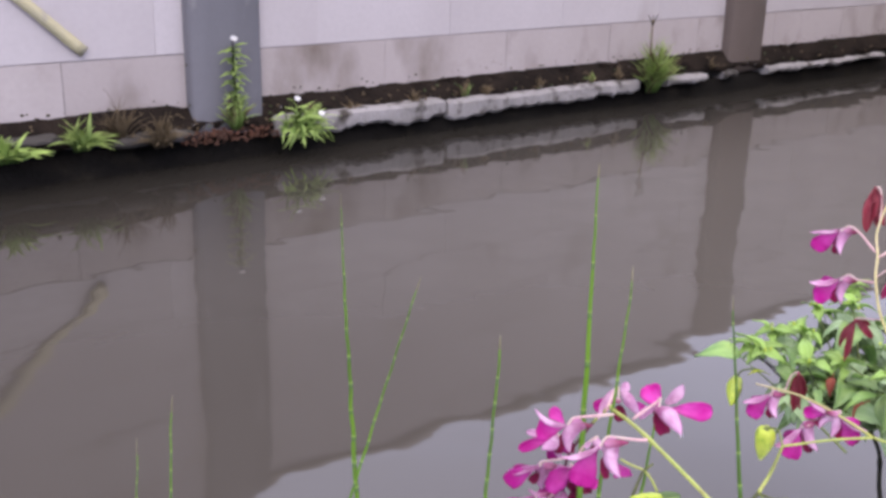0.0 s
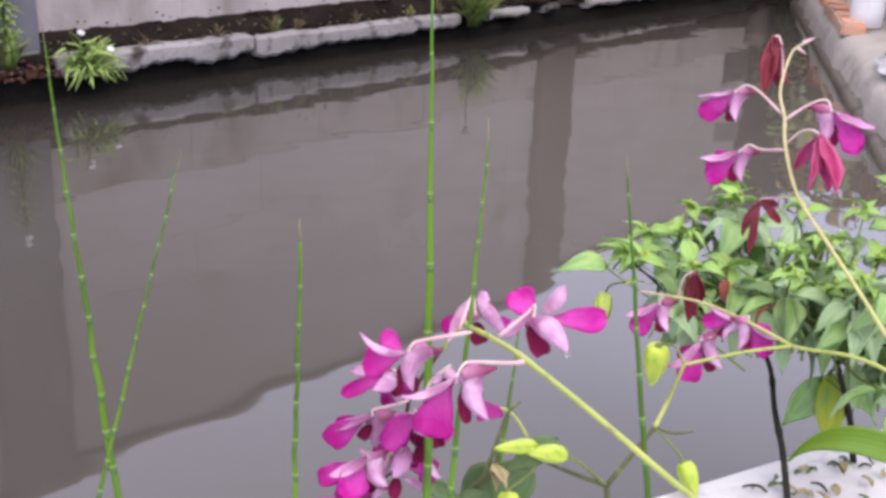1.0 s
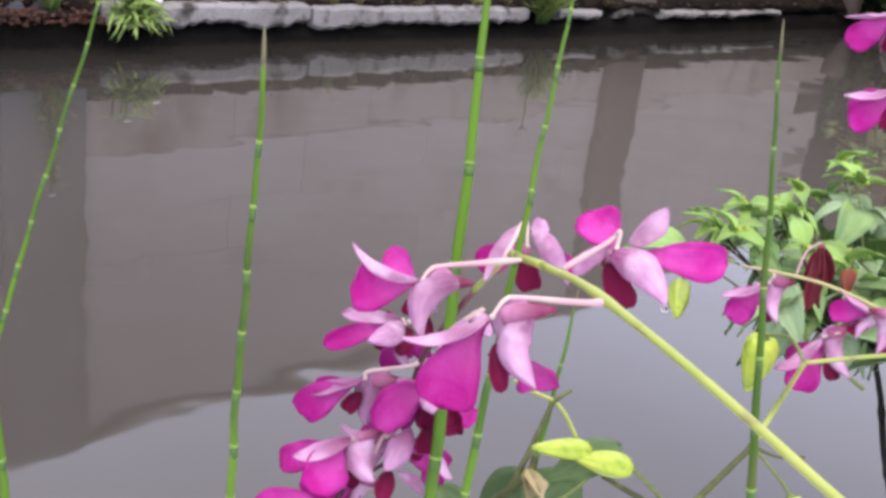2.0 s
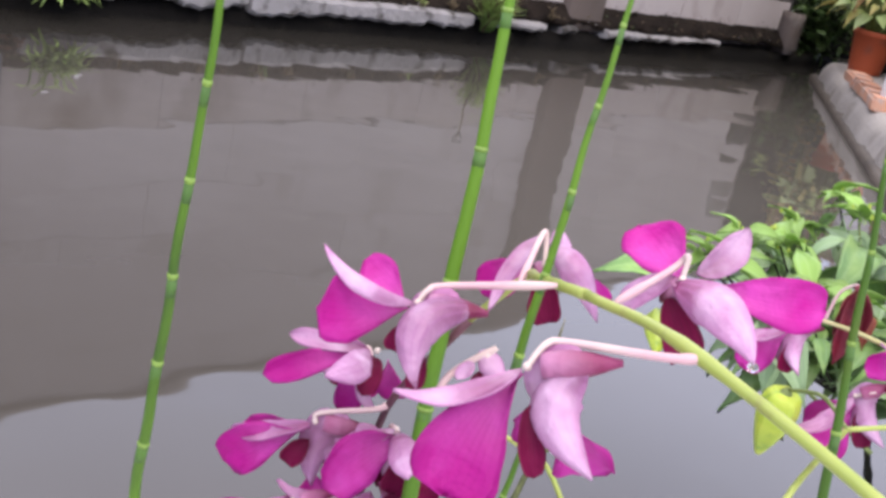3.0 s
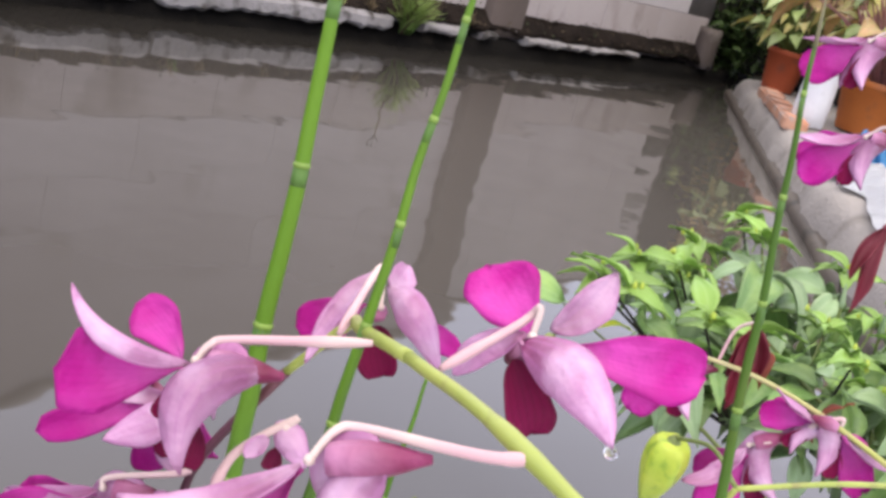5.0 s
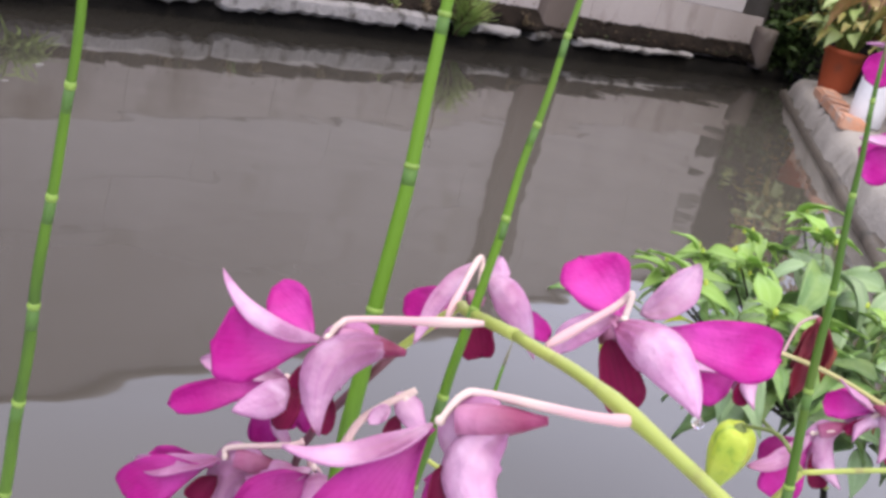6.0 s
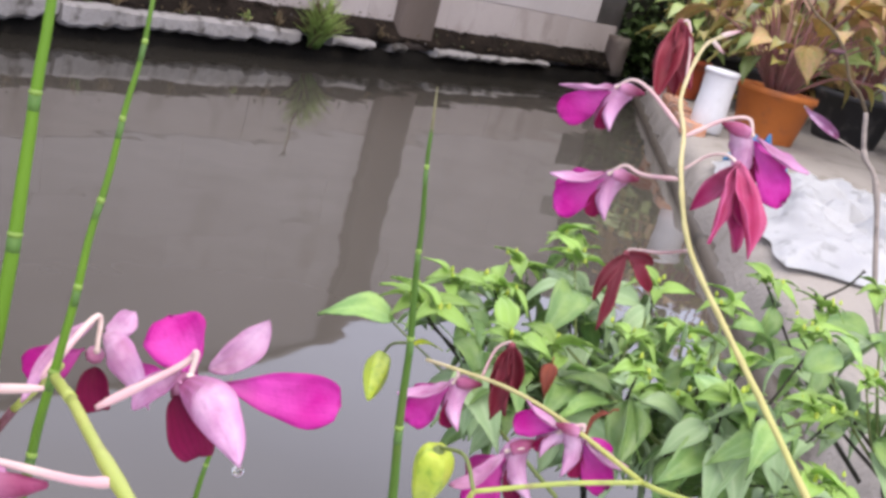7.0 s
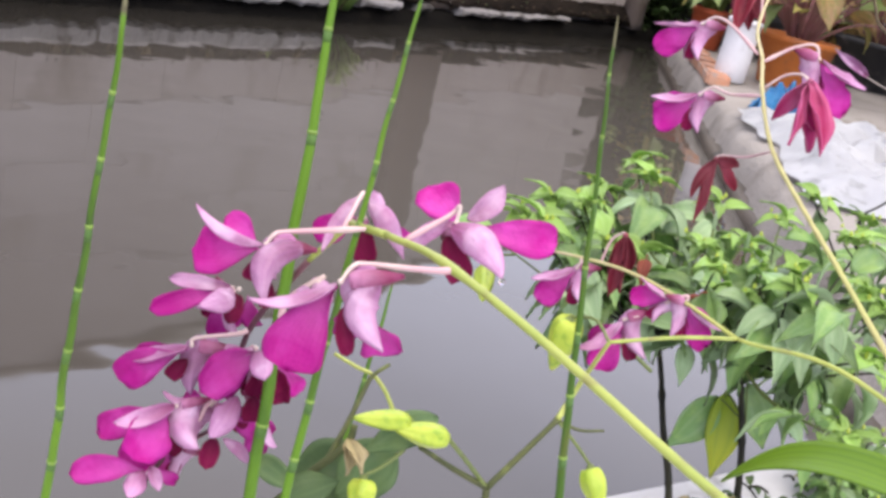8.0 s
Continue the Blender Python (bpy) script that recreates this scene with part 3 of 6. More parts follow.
coping = mesh_object("coping", cop, M_BANK)
coping.location = (-7.0, WALL_Y, 1.374)
tagged(coping, "grey cement coping on the wall", "coping", kind="structure")

# the bank that runs slantwise to the far corner
sec = [(0.0, -0.35), (0.004, -0.02), (0.0, 0.02), (-0.004, 0.045), (-0.010, 0.07), (-0.016, 0.095), (-0.026, 0.120), (-0.042, 0.138), (-0.065, 0.148), (-0.10, 0.153), (-0.15, 0.157),
       (-0.20, 0.160), (-0.30, 0.165), (-0.50, 0.175), (-0.75, 0.185), (-1.5, 0.195), (-1.5, -0.35)]
BANK_LENGTH = 4.95


def bank_bm(length, step):
    """The bank's section drawn along it, hand-floated and pitted: uneven at three scales."""
    bm = bmesh.new()
    rows = []
    n = int(length / step)
    for i in range(n + 1):
        x = length * i / n
        row = []
        for y, z in sec:
            q = Vector((x, y, z))
            d = 0.014 * noise.noise(q * 3.1) + 0.010 * noise.noise(q * 9.0) + 0.006 * noise.noise(q * 26)
            d *= 0.4 if y < -0.6 else 1.0
            worn = max(0.0, (x - length + 0.22) / 0.22) ** 2
            row.append(bm.verts.new((x + 0.01 * noise.noise(q * 12), y + d - 0.10 * worn, z + d * 0.6 - 0.10 * worn * (z > 0))))
        rows.append(row)
    m = len(sec)
    for a, b in zip(rows, rows[1:]):
        for k in range(m):
            bm.faces.new((a[k], a[(k + 1) % m], b[(k + 1) % m], b[k]))
    bm.faces.new(rows[0])
    bm.faces.new(rows[-1])
    return bm


bank = mesh_object("bank_east", bank_bm(BANK_LENGTH, 0.03), M_BANK)
bank.matrix_world = Matrix.Translation(EDGE_A) @ Matrix.Rotation(BANK_TURN, 4, "Z")
band = mesh_object("waterline", prism_bm([(-0.01, -0.08), (0.014, -0.08), (0.017, 0.004), (0.014, 0.024), (-0.016, 0.040)], BANK_LENGTH, 0.05, 0.004, 6.0), M_WET)
band.matrix_world = Matrix.Translation(EDGE_A + Vector((0, 0, 0.014))) @ Matrix.Rotation(BANK_TURN, 4, "Z")
tagged(band, "dark wet band along the foot of the bank", "waterline", kind="structure")
tagged(bank, "low weathered grey-brown concrete pond bank", "bank", kind="structure")


def on_bank(s, d, z=0.0):
    """A place on the slanting bank: s metres along its edge, d behind it."""
    u = (EDGE_B - EDGE_A).normalized()
    return EDGE_A + u * s + Vector((u.y, -u.x, 0)) * d + Vector((0, 0, z))


def bank_height(d):
    return 0.152 + 0.035 * min(d, 0.9)


# the near bank that the plants stand on
nb = bmesh.new()
loop = [(1.70, 0.286), (0.30, 0.804), (-7.0, 0.9), (-7.0, -3.0), (3.2, -3.0), (2.6, -0.2)]
top = [nb.verts.new((x, y, 0.15)) for x, y in loop]
bot = [nb.verts.new((x, y, -0.35)) for x, y in loop]
nb.faces.new(top)
for i in range(len(loop)):
    j = (i + 1) % len(loop)
    nb.faces.new((top[i], top[j], bot[j], bot[i]))
bmesh.ops.bevel(nb, geom=[e for e in nb.edges if all(abs(v.co.z - 0.15) < 1e-6 for v in e.verts)], offset=0.012, segments=3, affect="EDGES")
near = tagged(mesh_object("bank_south", nb, M_SLAB, smooth=False), "whitewashed concrete slab at the water's edge", "slab", kind="structure")

# a grey rendered wall behind the potted plants
hw = box_bm(0, -0.15, 0.0, 9.0, 0.0, 2.3, 0.01)
house = mesh_object("wall_east", hw, M_HOUSE, smooth=False)
house.matrix_world = Matrix.Translation(on_bank(0.9, 1.75, 0.05)) @ Matrix.Rotation(BANK_TURN, 4, "Z")
tagged(house, "plain grey rendered wall behind potted plants", "wall", kind="structure")


# ---- the plants on the near bank ----
TEPAL = {"petal": M_PETAL, "sepal": M_SEPAL, "hood": M_SEPAL, "lip": M_LIP, "spur": M_SPUR}
TEPAL_NAME = {"petal": "petal", "sepal": "sepal", "hood": "side_sepal", "lip": "lip", "spur": "spur"}


def moved(bm, root):
    for v in bm.verts:
        v.co -= root.location
    return bm


def spur_bm(base, tip, width, n=8, sides=8):
    """The closed pouch behind a flower, swollen near its base and drawn to a blunt point."""
    bm = bmesh.new()
    lay = bm.verts.layers.float_vector.new("blade")
    base, tip = Vector(base), Vector(tip)
    pts = [base.lerp(tip, i / n) for i in range(n + 1)]
    rad = [width * 0.5 * (0.55 + 0.45 * math.sin(math.pi * min(1, 0.25 + u * 0.8))) * (1 - u ** 4 * 0.55) for u in (i / n for i in range(n + 1))]
    tube_into(bm, pts, rad, sides)
    ax = tip - base
    for v in bm.verts:
        v[lay] = ((v.co - base).dot(ax) / ax.length_squared, 0, 0)
    return bm


OVER = Vector((-0.80, -0.50, 0.32)).normalized()


def flower(root, centre, stalk, tepals, drop=False, label="magenta orchid flower with pale pink sepals and dark lip"):
    """A nodding orchid flower: column, petals, sepals, lip, spur and its bent stalk."""
    col = bmesh.new()
    bmesh.ops.create_uvsphere(col, u_segments=10, v_segments=8, radius=0.0012)
    for v in col.verts:
        v.co = v.co + Vector(centre)
    head = part("flower", moved(col, root), M_PEDICEL, root, label)
    pouch = [Vector(t[2]) for t in tepals if t[0] == "spur"]
    c = Vector(centre)
    for i, (kind, base, tip, face, width, arch, cup, peak, *middle) in enumerate(tepals):
        if middle:
            # a tepal whose bend is known: drawn towards its middle place
            power, rounder = {"petal": (1.25, 0.33), "sepal": (0.55, 0.8), "hood": (0.42, 0.8), "lip": (0.5, 0.3)}[kind]
            bm = blade_bm(base, tip, face, width, peak, power, arch, cup, rounder, 0.05, 0.2 * math.sin(i * 2.1), 18, 10, 0.0006, seed=i * 1.9 + c.x * 60, via=middle[0])
            part(TEPAL_NAME[kind], moved(bm, root), TEPAL[kind], head)
            continue
        if kind == "sepal":
            # the top sepals lie over the petals
            base, tip = Vector(base) + OVER * 0.0012, Vector(tip) + OVER * 0.0046
        if kind == "spur":
            bm = spur_bm(c.lerp(Vector(tip), 0.16), tip, width * 0.80)
        elif kind == "hood" and pouch:
            # the side sepals grow out of the pouch, come forward over the middle and turn down
            away = (c - pouch[0]).normalized()
            start = c.lerp(pouch[0], 0.66) + OVER * 0.0016
            via = c.lerp(Vector(tip), 0.12) + away * 0.005
            bm = blade_bm(start, tip, face, width * 1.0, 0.46, 0.40, 0.0, -0.46, 0.85, 0.08, 0.25 * math.sin(i * 2.1), 16, 8, 0.0007, seed=i * 1.7, via=via)
        else:
            rounder = {"petal": 0.32, "sepal": 0.75, "hood": 0.62, "lip": 0.4}[kind]
            via = None
            if kind == "sepal" and i == 0:
                via = Vector(base).lerp(Vector(tip), 0.45) + OVER * 0.009 - Vector((0, 0, 0.0040))
            if kind == "lip":
                width, cup, rounder = width * 0.80, 0.30, 0.32
            bm = blade_bm(base, tip, face, width, peak, 1.4 if kind == "petal" else 0.5, arch, cup, rounder,
                          {"petal": 0.08, "lip": 0.02}.get(kind, 0.055), 0.35 * math.sin(i * 3.1 + c.x * 90), 16, 8, 0.0006, seed=i * 2.3 + c.y * 70,
                          bend=0.06 * math.sin(i * 1.9 + c.z * 80), via=via)
        part(TEPAL_NAME[kind], moved(bm, root), TEPAL[kind], head)
    if drop:
        # a drop of rain hangs from the lowest tip
        low = Vector(min((t[2] for t in tepals if t[0] in ("hood", "petal")), key=lambda q: q[2]))
        bm = bmesh.new()
        bmesh.ops.create_uvsphere(bm, u_segments=14, v_segments=10, radius=0.0013)
        for v in bm.verts:
            v.co = v.co * (1.0 if v.co.z < 0 else 1.25) + low - Vector((0, 0, 0.0008))
        part("water_drop", moved(bm, root), M_DROP, head, "clear raindrop")
    if stalk:
        # swollen at its foot, where it sits on the stem
        bm = bmesh.new()
        tube_into(bm, curve_points([centre] + stalk, 24), [0.0008 + 0.0004 * k / 24 + (0.0002 if k in (21, 22) else 0) - (0.0005 if k == 24 else 0) for k in range(25)], 8)
        part("flower_stalk", moved(bm, root), M_PEDICEL, head)
    return head


def nodding(root, centre, stalk, out, size=1.0, toward=(-0.80, -0.50, 0.32), spread=0.0):
    """The same flower by its three directions: out (the top sepal), down, and towards the viewer's side."""
    c, o, t = Vector(centre), Vector(out).normalized(), Vector(toward).normalized()
    d = t.cross(o).normalized()
    if d.z > 0:
        d = -d
    k = size

    def at(a, b, e=0.0):
        return c + (o * a + d * b + t * e) * k
    flower(root, centre, stalk, [
        ("sepal", at(0.002, 0.0), at(0.037, 0.000 - spread), (t * 0.6 - d).normalized(), 0.011 * k, -0.06, 0.2, 0.5),
        ("petal", at(0.003, 0.003), at(0.034, 0.020 + spread, -0.002), t, 0.021 * k, 0.05, 0.12, 0.68),
        ("petal", at(0.002, 0.002, -0.004), at(0.029, 0.010, -0.020), (t - d * 0.6).normalized(), 0.019 * k, 0.05, 0.12, 0.65),
        ("hood", at(-0.004, 0.001, 0.003), at(0.003, 0.029, 0.006), t, 0.013 * k, 0.14, -0.25, 0.42),
        ("hood", at(-0.002, 0.002, -0.004), at(0.010, 0.025, -0.012), t, 0.012 * k, 0.10, -0.25, 0.45),
        ("lip", at(0.001, 0.008, -0.002), at(0.011, 0.026, -0.001), t, 0.013 * k, 0.05, 0.3, 0.6),
        ("spur", at(-0.002, 0.001), at(-0.018, 0.004), t, 0.010 * k, 0.0, 0.0, 0.4),
    ])


def wilted(root, top, tips, stalk, width=0.012, seed=0, tone=None):
    """A withered flower: crumpled crimson tepals that hang from one place."""
    rng = random.Random(seed)
    tone = tone or M_WILT_DARK
    top = Vector(top)
    col = bmesh.new()
    bmesh.ops.create_uvsphere(col, u_segments=10, v_segments=8, radius=0.0020)
    for v in col.verts:
        v.co += top
    head = part("flower", moved(col, root), tone, root, "withered crimson orchid flower hanging limp")
    t = Vector((-0.80, -0.50, 0.32)).normalized()
    for i, end in enumerate(tips):
        end = Vector(end)
        s = (end - top).cross(t).normalized()
        face = (t + s * rng.uniform(-0.9, 0.9)).normalized()
        via = top.lerp(end, 0.5) + s * rng.uniform(-0.003, 0.003) + Vector((0, 0, rng.uniform(0.0, 0.006))) + t * rng.uniform(-0.003, 0.003)
        bm = blade_bm(top, end, face, width * rng.uniform(0.5, 1.1), rng.uniform(0.5, 0.7), 0.6, 0.0, rng.uniform(0.25, 0.5), rng.uniform(0.6, 1.0), 0.09,
                      rng.uniform(-0.9, 0.9), 16, 8, 0.0006, seed=i * 2.7 + seed, via=via)
        part("petal", moved(bm, root), tone, head)
    if stalk:
        part("flower_stalk", moved(tube_bm([top] + stalk, 0.0009, 0.0008, 18, 7), root), M_PEDICEL, head)


# the spray in front
orchid = thing("orchid", (0.50, 0.03, 0.15), "orchid with an arching spray of magenta and pale pink flowers", "orchid", "orchids on the bank")
bm = bmesh.new()
pts = curve_points([(0.50, 0.03, 0.15), (0.505, 0.08, 0.32), (0.522, 0.20, 0.436), (0.547, 0.335, 0.470), (0.569, 0.426, 0.482), (0.5918, 0.474, 0.474)], 40)
tube_into(bm, pts, [0.0016 - 0.0001 * i / 40 + (0.0004 if i in (32, 33) else 0) for i in range(41)], 10)
part("stem", moved(bm, orchid), M_RACHIS, orchid)
bm = bmesh.new()
pts = curve_points([(0.5918, 0.474, 0.474), (0.6050, 0.500, 0.4665), (0.6165, 0.5129, 0.4599), (0.6159, 0.5302, 0.4371)], 20)
tube_into(bm, pts, [0.0017 - 0.0004 * i / 20 for i in range(21)], 9)
part("stem_tip", moved(bm, orchid), M_RACHIS, orchid)
part("stem_end", moved(tube_bm([(0.6159, 0.5302, 0.4371), (0.6125, 0.5546, 0.3923), (0.6180, 0.5630, 0.3530), (0.6106, 0.5616, 0.3383), (0.5832, 0.5628, 0.3309),
                                (0.5637, 0.5616, 0.3156)], 0.0015, 0.0011, 24, 8), orchid), M_RACHIS_DARK, orchid, "dark purple end of the flower stem")
flower(orchid, (0.5654, 0.5109, 0.4593), [(0.5681, 0.5104, 0.4631), (0.5723, 0.5071, 0.4652), (0.5894, 0.4828, 0.4735)], [
    ("sepal", (0.5621, 0.5086, 0.4604), (0.5457, 0.5318, 0.4710), (-0.76, -0.52, 0.38), 0.0048, 0.0, -0.20, 0.45, (0.5340, 0.5068, 0.4672)),
    ("petal", (0.5641, 0.5131, 0.4572), (0.5374, 0.5206, 0.4580), (-0.76, -0.52, 0.38), 0.0188, 0.0, 0.08, 0.88, (0.5525, 0.5190, 0.4544)),
    ("petal", (0.5678, 0.5177, 0.4551), (0.5657, 0.5354, 0.4620), (-0.60, -0.70, 0.38), 0.0118, 0.03, 0.12, 0.70, (0.5722, 0.5307, 0.4570)),
    ("hood", (0.5747, 0.4964, 0.4627), (0.5517, 0.4934, 0.4439), (-0.76, -0.52, 0.38), 0.0118, 0.0, -0.42, 0.48, (0.5500, 0.5047, 0.4666)),
    ("hood", (0.5689, 0.5065, 0.4585), (0.5733, 0.5097, 0.4432), (-0.8661, -0.3777, -0.3274), 0.0108, 0.10, -0.25, 0.50),
    ("lip", (0.5626, 0.5097, 0.4535), (0.5619, 0.5125, 0.4440), (-0.8199, -0.5629, -0.1046), 0.0091, 0.00, 0.30, 0.60),
    ("lip", (0.5630, 0.5049, 0.4479), (0.5653, 0.5065, 0.4341), (-0.6958, -0.6899, -0.1999), 0.0072, 0.00, 0.30, 0.60),
    ("spur", (0.5675, 0.5083, 0.4588), (0.5756, 0.4935, 0.4621), (-0.8463, -0.3773, 0.3760), 0.0088, 0.05, -0.30, 0.32),
])
flower(orchid, (0.6166, 0.5692, 0.4064), None, [
    ("sepal", (0.6145, 0.5713, 0.4065), (0.5984, 0.5960, 0.4043), (-0.6946, -0.4005, 0.5976), 0.0078, 0.05, 0.20, 0.72),
    ("petal", (0.6144, 0.5709, 0.4059), (0.5782, 0.5857, 0.3962), (-0.4301, -0.6211, 0.6552), 0.0105, 0.05, 0.15, 0.75),
    ("sepal", (0.6148, 0.5709, 0.4063), (0.5818, 0.5568, 0.4098), (0.3320, -0.5907, 0.7354), 0.0112, 0.10, -0.20, 0.55),
    ("lip", (0.6155, 0.5686, 0.4041), (0.6052, 0.5614, 0.3941), (-0.4050, -0.4931, 0.7699), 0.0116, 0.10, 0.30, 0.60),
    ("petal", (0.6189, 0.5651, 0.4042), (0.6252, 0.5614, 0.3883), (-0.7572, -0.6361, -0.1485), 0.0102, 0.10, 0.20, 0.60),
])
flower(orchid, (0.5522, 0.4609, 0.4664), [(0.5563, 0.4599, 0.4722), (0.5597, 0.4561, 0.4738), (0.5638, 0.4339, 0.4799), (0.5690, 0.4260, 0.4820)], [
    ("sepal", (0.5513, 0.4617, 0.4656), (0.5255, 0.4772, 0.4580), (-0.2471, -0.2240, 0.9427), 0.0063, -0.09, 0.20, 0.50),
    ("petal", (0.5511, 0.4613, 0.4648), (0.5313, 0.4608, 0.4360), (-0.7078, -0.5034, 0.4956), 0.0222, 0.04, 0.08, 0.80),
    ("petal", (0.5571, 0.4464, 0.4547), (0.5660, 0.4444, 0.4407), (-0.6302, -0.7182, -0.2949), 0.0157, 0.05, 0.10, 0.60),
    ("hood", (0.5562, 0.4555, 0.4677), (0.5446, 0.4316, 0.4541), (-0.6758, -0.0866, 0.7320), 0.0129, -0.14, -0.25, 0.40),
    ("hood", (0.5541, 0.4578, 0.4662), (0.5624, 0.4538, 0.4505), (-0.8580, -0.3675, -0.3589), 0.0113, 0.10, -0.25, 0.50),
    ("lip", (0.5506, 0.4562, 0.4585), (0.5481, 0.4484, 0.4433), (-0.7683, -0.5090, 0.3881), 0.0082, 0.05, 0.30, 0.60),
    ("petal", (0.5521, 0.4564, 0.4611), (0.5590, 0.4600, 0.4429), (-0.8417, -0.3710, -0.3923), 0.0100, 0.05, 0.10, 0.60),
    ("spur", (0.5548, 0.4580, 0.4678), (0.5633, 0.4423, 0.4742), (-0.8774, -0.3368, 0.3417), 0.0092, 0.05, -0.30, 0.32),
])
flower(orchid, (0.6232, 0.4639, 0.4790), [(0.6249, 0.4651, 0.4856), (0.6220, 0.4674, 0.4808), (0.5942, 0.4667, 0.4745)], [
    ("petal", (0.6274, 0.4658, 0.4776), (0.6358, 0.4891, 0.4852), (-0.66, -0.30, 0.55), 0.0190, 0.03, 0.10, 0.62, (0.6282, 0.4755, 0.4807)),
    ("sepal", (0.6283, 0.4626, 0.4808), (0.6468, 0.4601, 0.4944), (-0.60, -0.60, 0.45), 0.0098, 0.0, 0.12, 0.55, (0.6384, 0.4576, 0.4845)),
    ("petal", (0.6292, 0.4598, 0.4779), (0.6542, 0.4327, 0.4783), (-0.64, -0.68, 0.34), 0.0160, 0.03, 0.10, 0.68, (0.6425, 0.4426, 0.4779)),
    ("hood", (0.6204, 0.4648, 0.4775), (0.6159, 0.4328, 0.4677), (-0.78, -0.45, 0.42), 0.0138, 0.0, -0.30, 0.40, (0.6160, 0.4463, 0.4837)),
    ("sepal", (0.6221, 0.4659, 0.4790), (0.6217, 0.4809, 0.4606), (-0.9997, 0.0010, 0.0227), 0.0077, 0.08, 0.15, 0.50),
    ("lip", (0.6201, 0.4651, 0.4731), (0.6279, 0.4587, 0.4543), (-0.7434, -0.6635, -0.0842), 0.0146, 0.10, 0.30, 0.60),
    ("spur", (0.6237, 0.4636, 0.4799), (0.6221, 0.4679, 0.4704), (-0.9495, -0.3134, 0.0136), 0.0089, 0.05, -0.30, 0.40),
], True)
flower(orchid, (0.6368, 0.5207, 0.4585), [(0.6379, 0.5249, 0.4689), (0.6080, 0.5086, 0.4604)], [
    ("petal", (0.6343, 0.5239, 0.4582), (0.6198, 0.5346, 0.4483), (-0.7027, -0.6003, 0.3819), 0.0136, 0.05, 0.10, 0.62),
    ("sepal", (0.6377, 0.5247, 0.4677), (0.6141, 0.5218, 0.4445), (-0.6394, -0.3399, 0.6896), 0.0060, 0.06, 0.15, 0.50),
    ("sepal", (0.6395, 0.5210, 0.4632), (0.6599, 0.5325, 0.4639), (-0.64, -0.62, 0.45), 0.0082, 0.0, 0.12, 0.60, (0.6481, 0.5240, 0.4624)),
    ("hood", (0.6390, 0.5215, 0.4642), (0.6435, 0.4991, 0.4456), (-0.76, -0.42, 0.48), 0.0104, 0.0, -0.34, 0.40, (0.6294, 0.5031, 0.4687)),
    ("petal", (0.6425, 0.5119, 0.4580), (0.6555, 0.5035, 0.4493), (-0.4828, -0.8676, 0.1186), 0.0074, 0.05, 0.10, 0.50),
    ("lip", (0.6359, 0.5188, 0.4537), (0.6371, 0.5138, 0.4399), (-0.7584, -0.6308, 0.1644), 0.0140, 0.10, 0.30, 0.60),
    ("spur", (0.6378, 0.5239, 0.4665), (0.6376, 0.5234, 0.4532), (-0.8023, -0.5961, 0.0327), 0.0081, 0.05, -0.30, 0.50),
])
flower(orchid, (0.5939, 0.5710, 0.3811), [(0.5957, 0.5712, 0.3841), (0.6084, 0.5573, 0.3899), (0.6125, 0.5546, 0.3923)], [
    ("sepal", (0.5931, 0.5713, 0.3805), (0.5883, 0.6072, 0.3615), (-0.7359, 0.2376, 0.6340), 0.0079, 0.06, 0.20, 0.50),
    ("petal", (0.5908, 0.5721, 0.3784), (0.5760, 0.5970, 0.3548), (-0.9104, -0.3758, 0.1729), 0.0175, 0.06, 0.12, 0.68),
    ("petal", (0.5919, 0.5715, 0.3790), (0.5877, 0.6036, 0.3584), (-0.9712, 0.0256, 0.2370), 0.0136, 0.05, 0.10, 0.65),
    ("hood", (0.5984, 0.5654, 0.3796), (0.5929, 0.5658, 0.3569), (-0.7400, -0.6514, 0.1679), 0.0148, 0.14, -0.25, 0.42),
    ("lip", (0.5910, 0.5696, 0.3751), (0.5864, 0.5746, 0.3640), (-0.8446, -0.5239, 0.1107), 0.0105, 0.00, 0.30, 0.60),
    ("hood", (0.5956, 0.5679, 0.3791), (0.6023, 0.5613, 0.3595), (-0.5553, -0.8268, 0.0895), 0.0133, 0.10, -0.25, 0.50),
    ("spur", (0.5968, 0.5676, 0.3805), (0.6072, 0.5542, 0.3821), (-0.7397, -0.5163, 0.4317), 0.0095, 0.05, -0.30, 0.35),
])
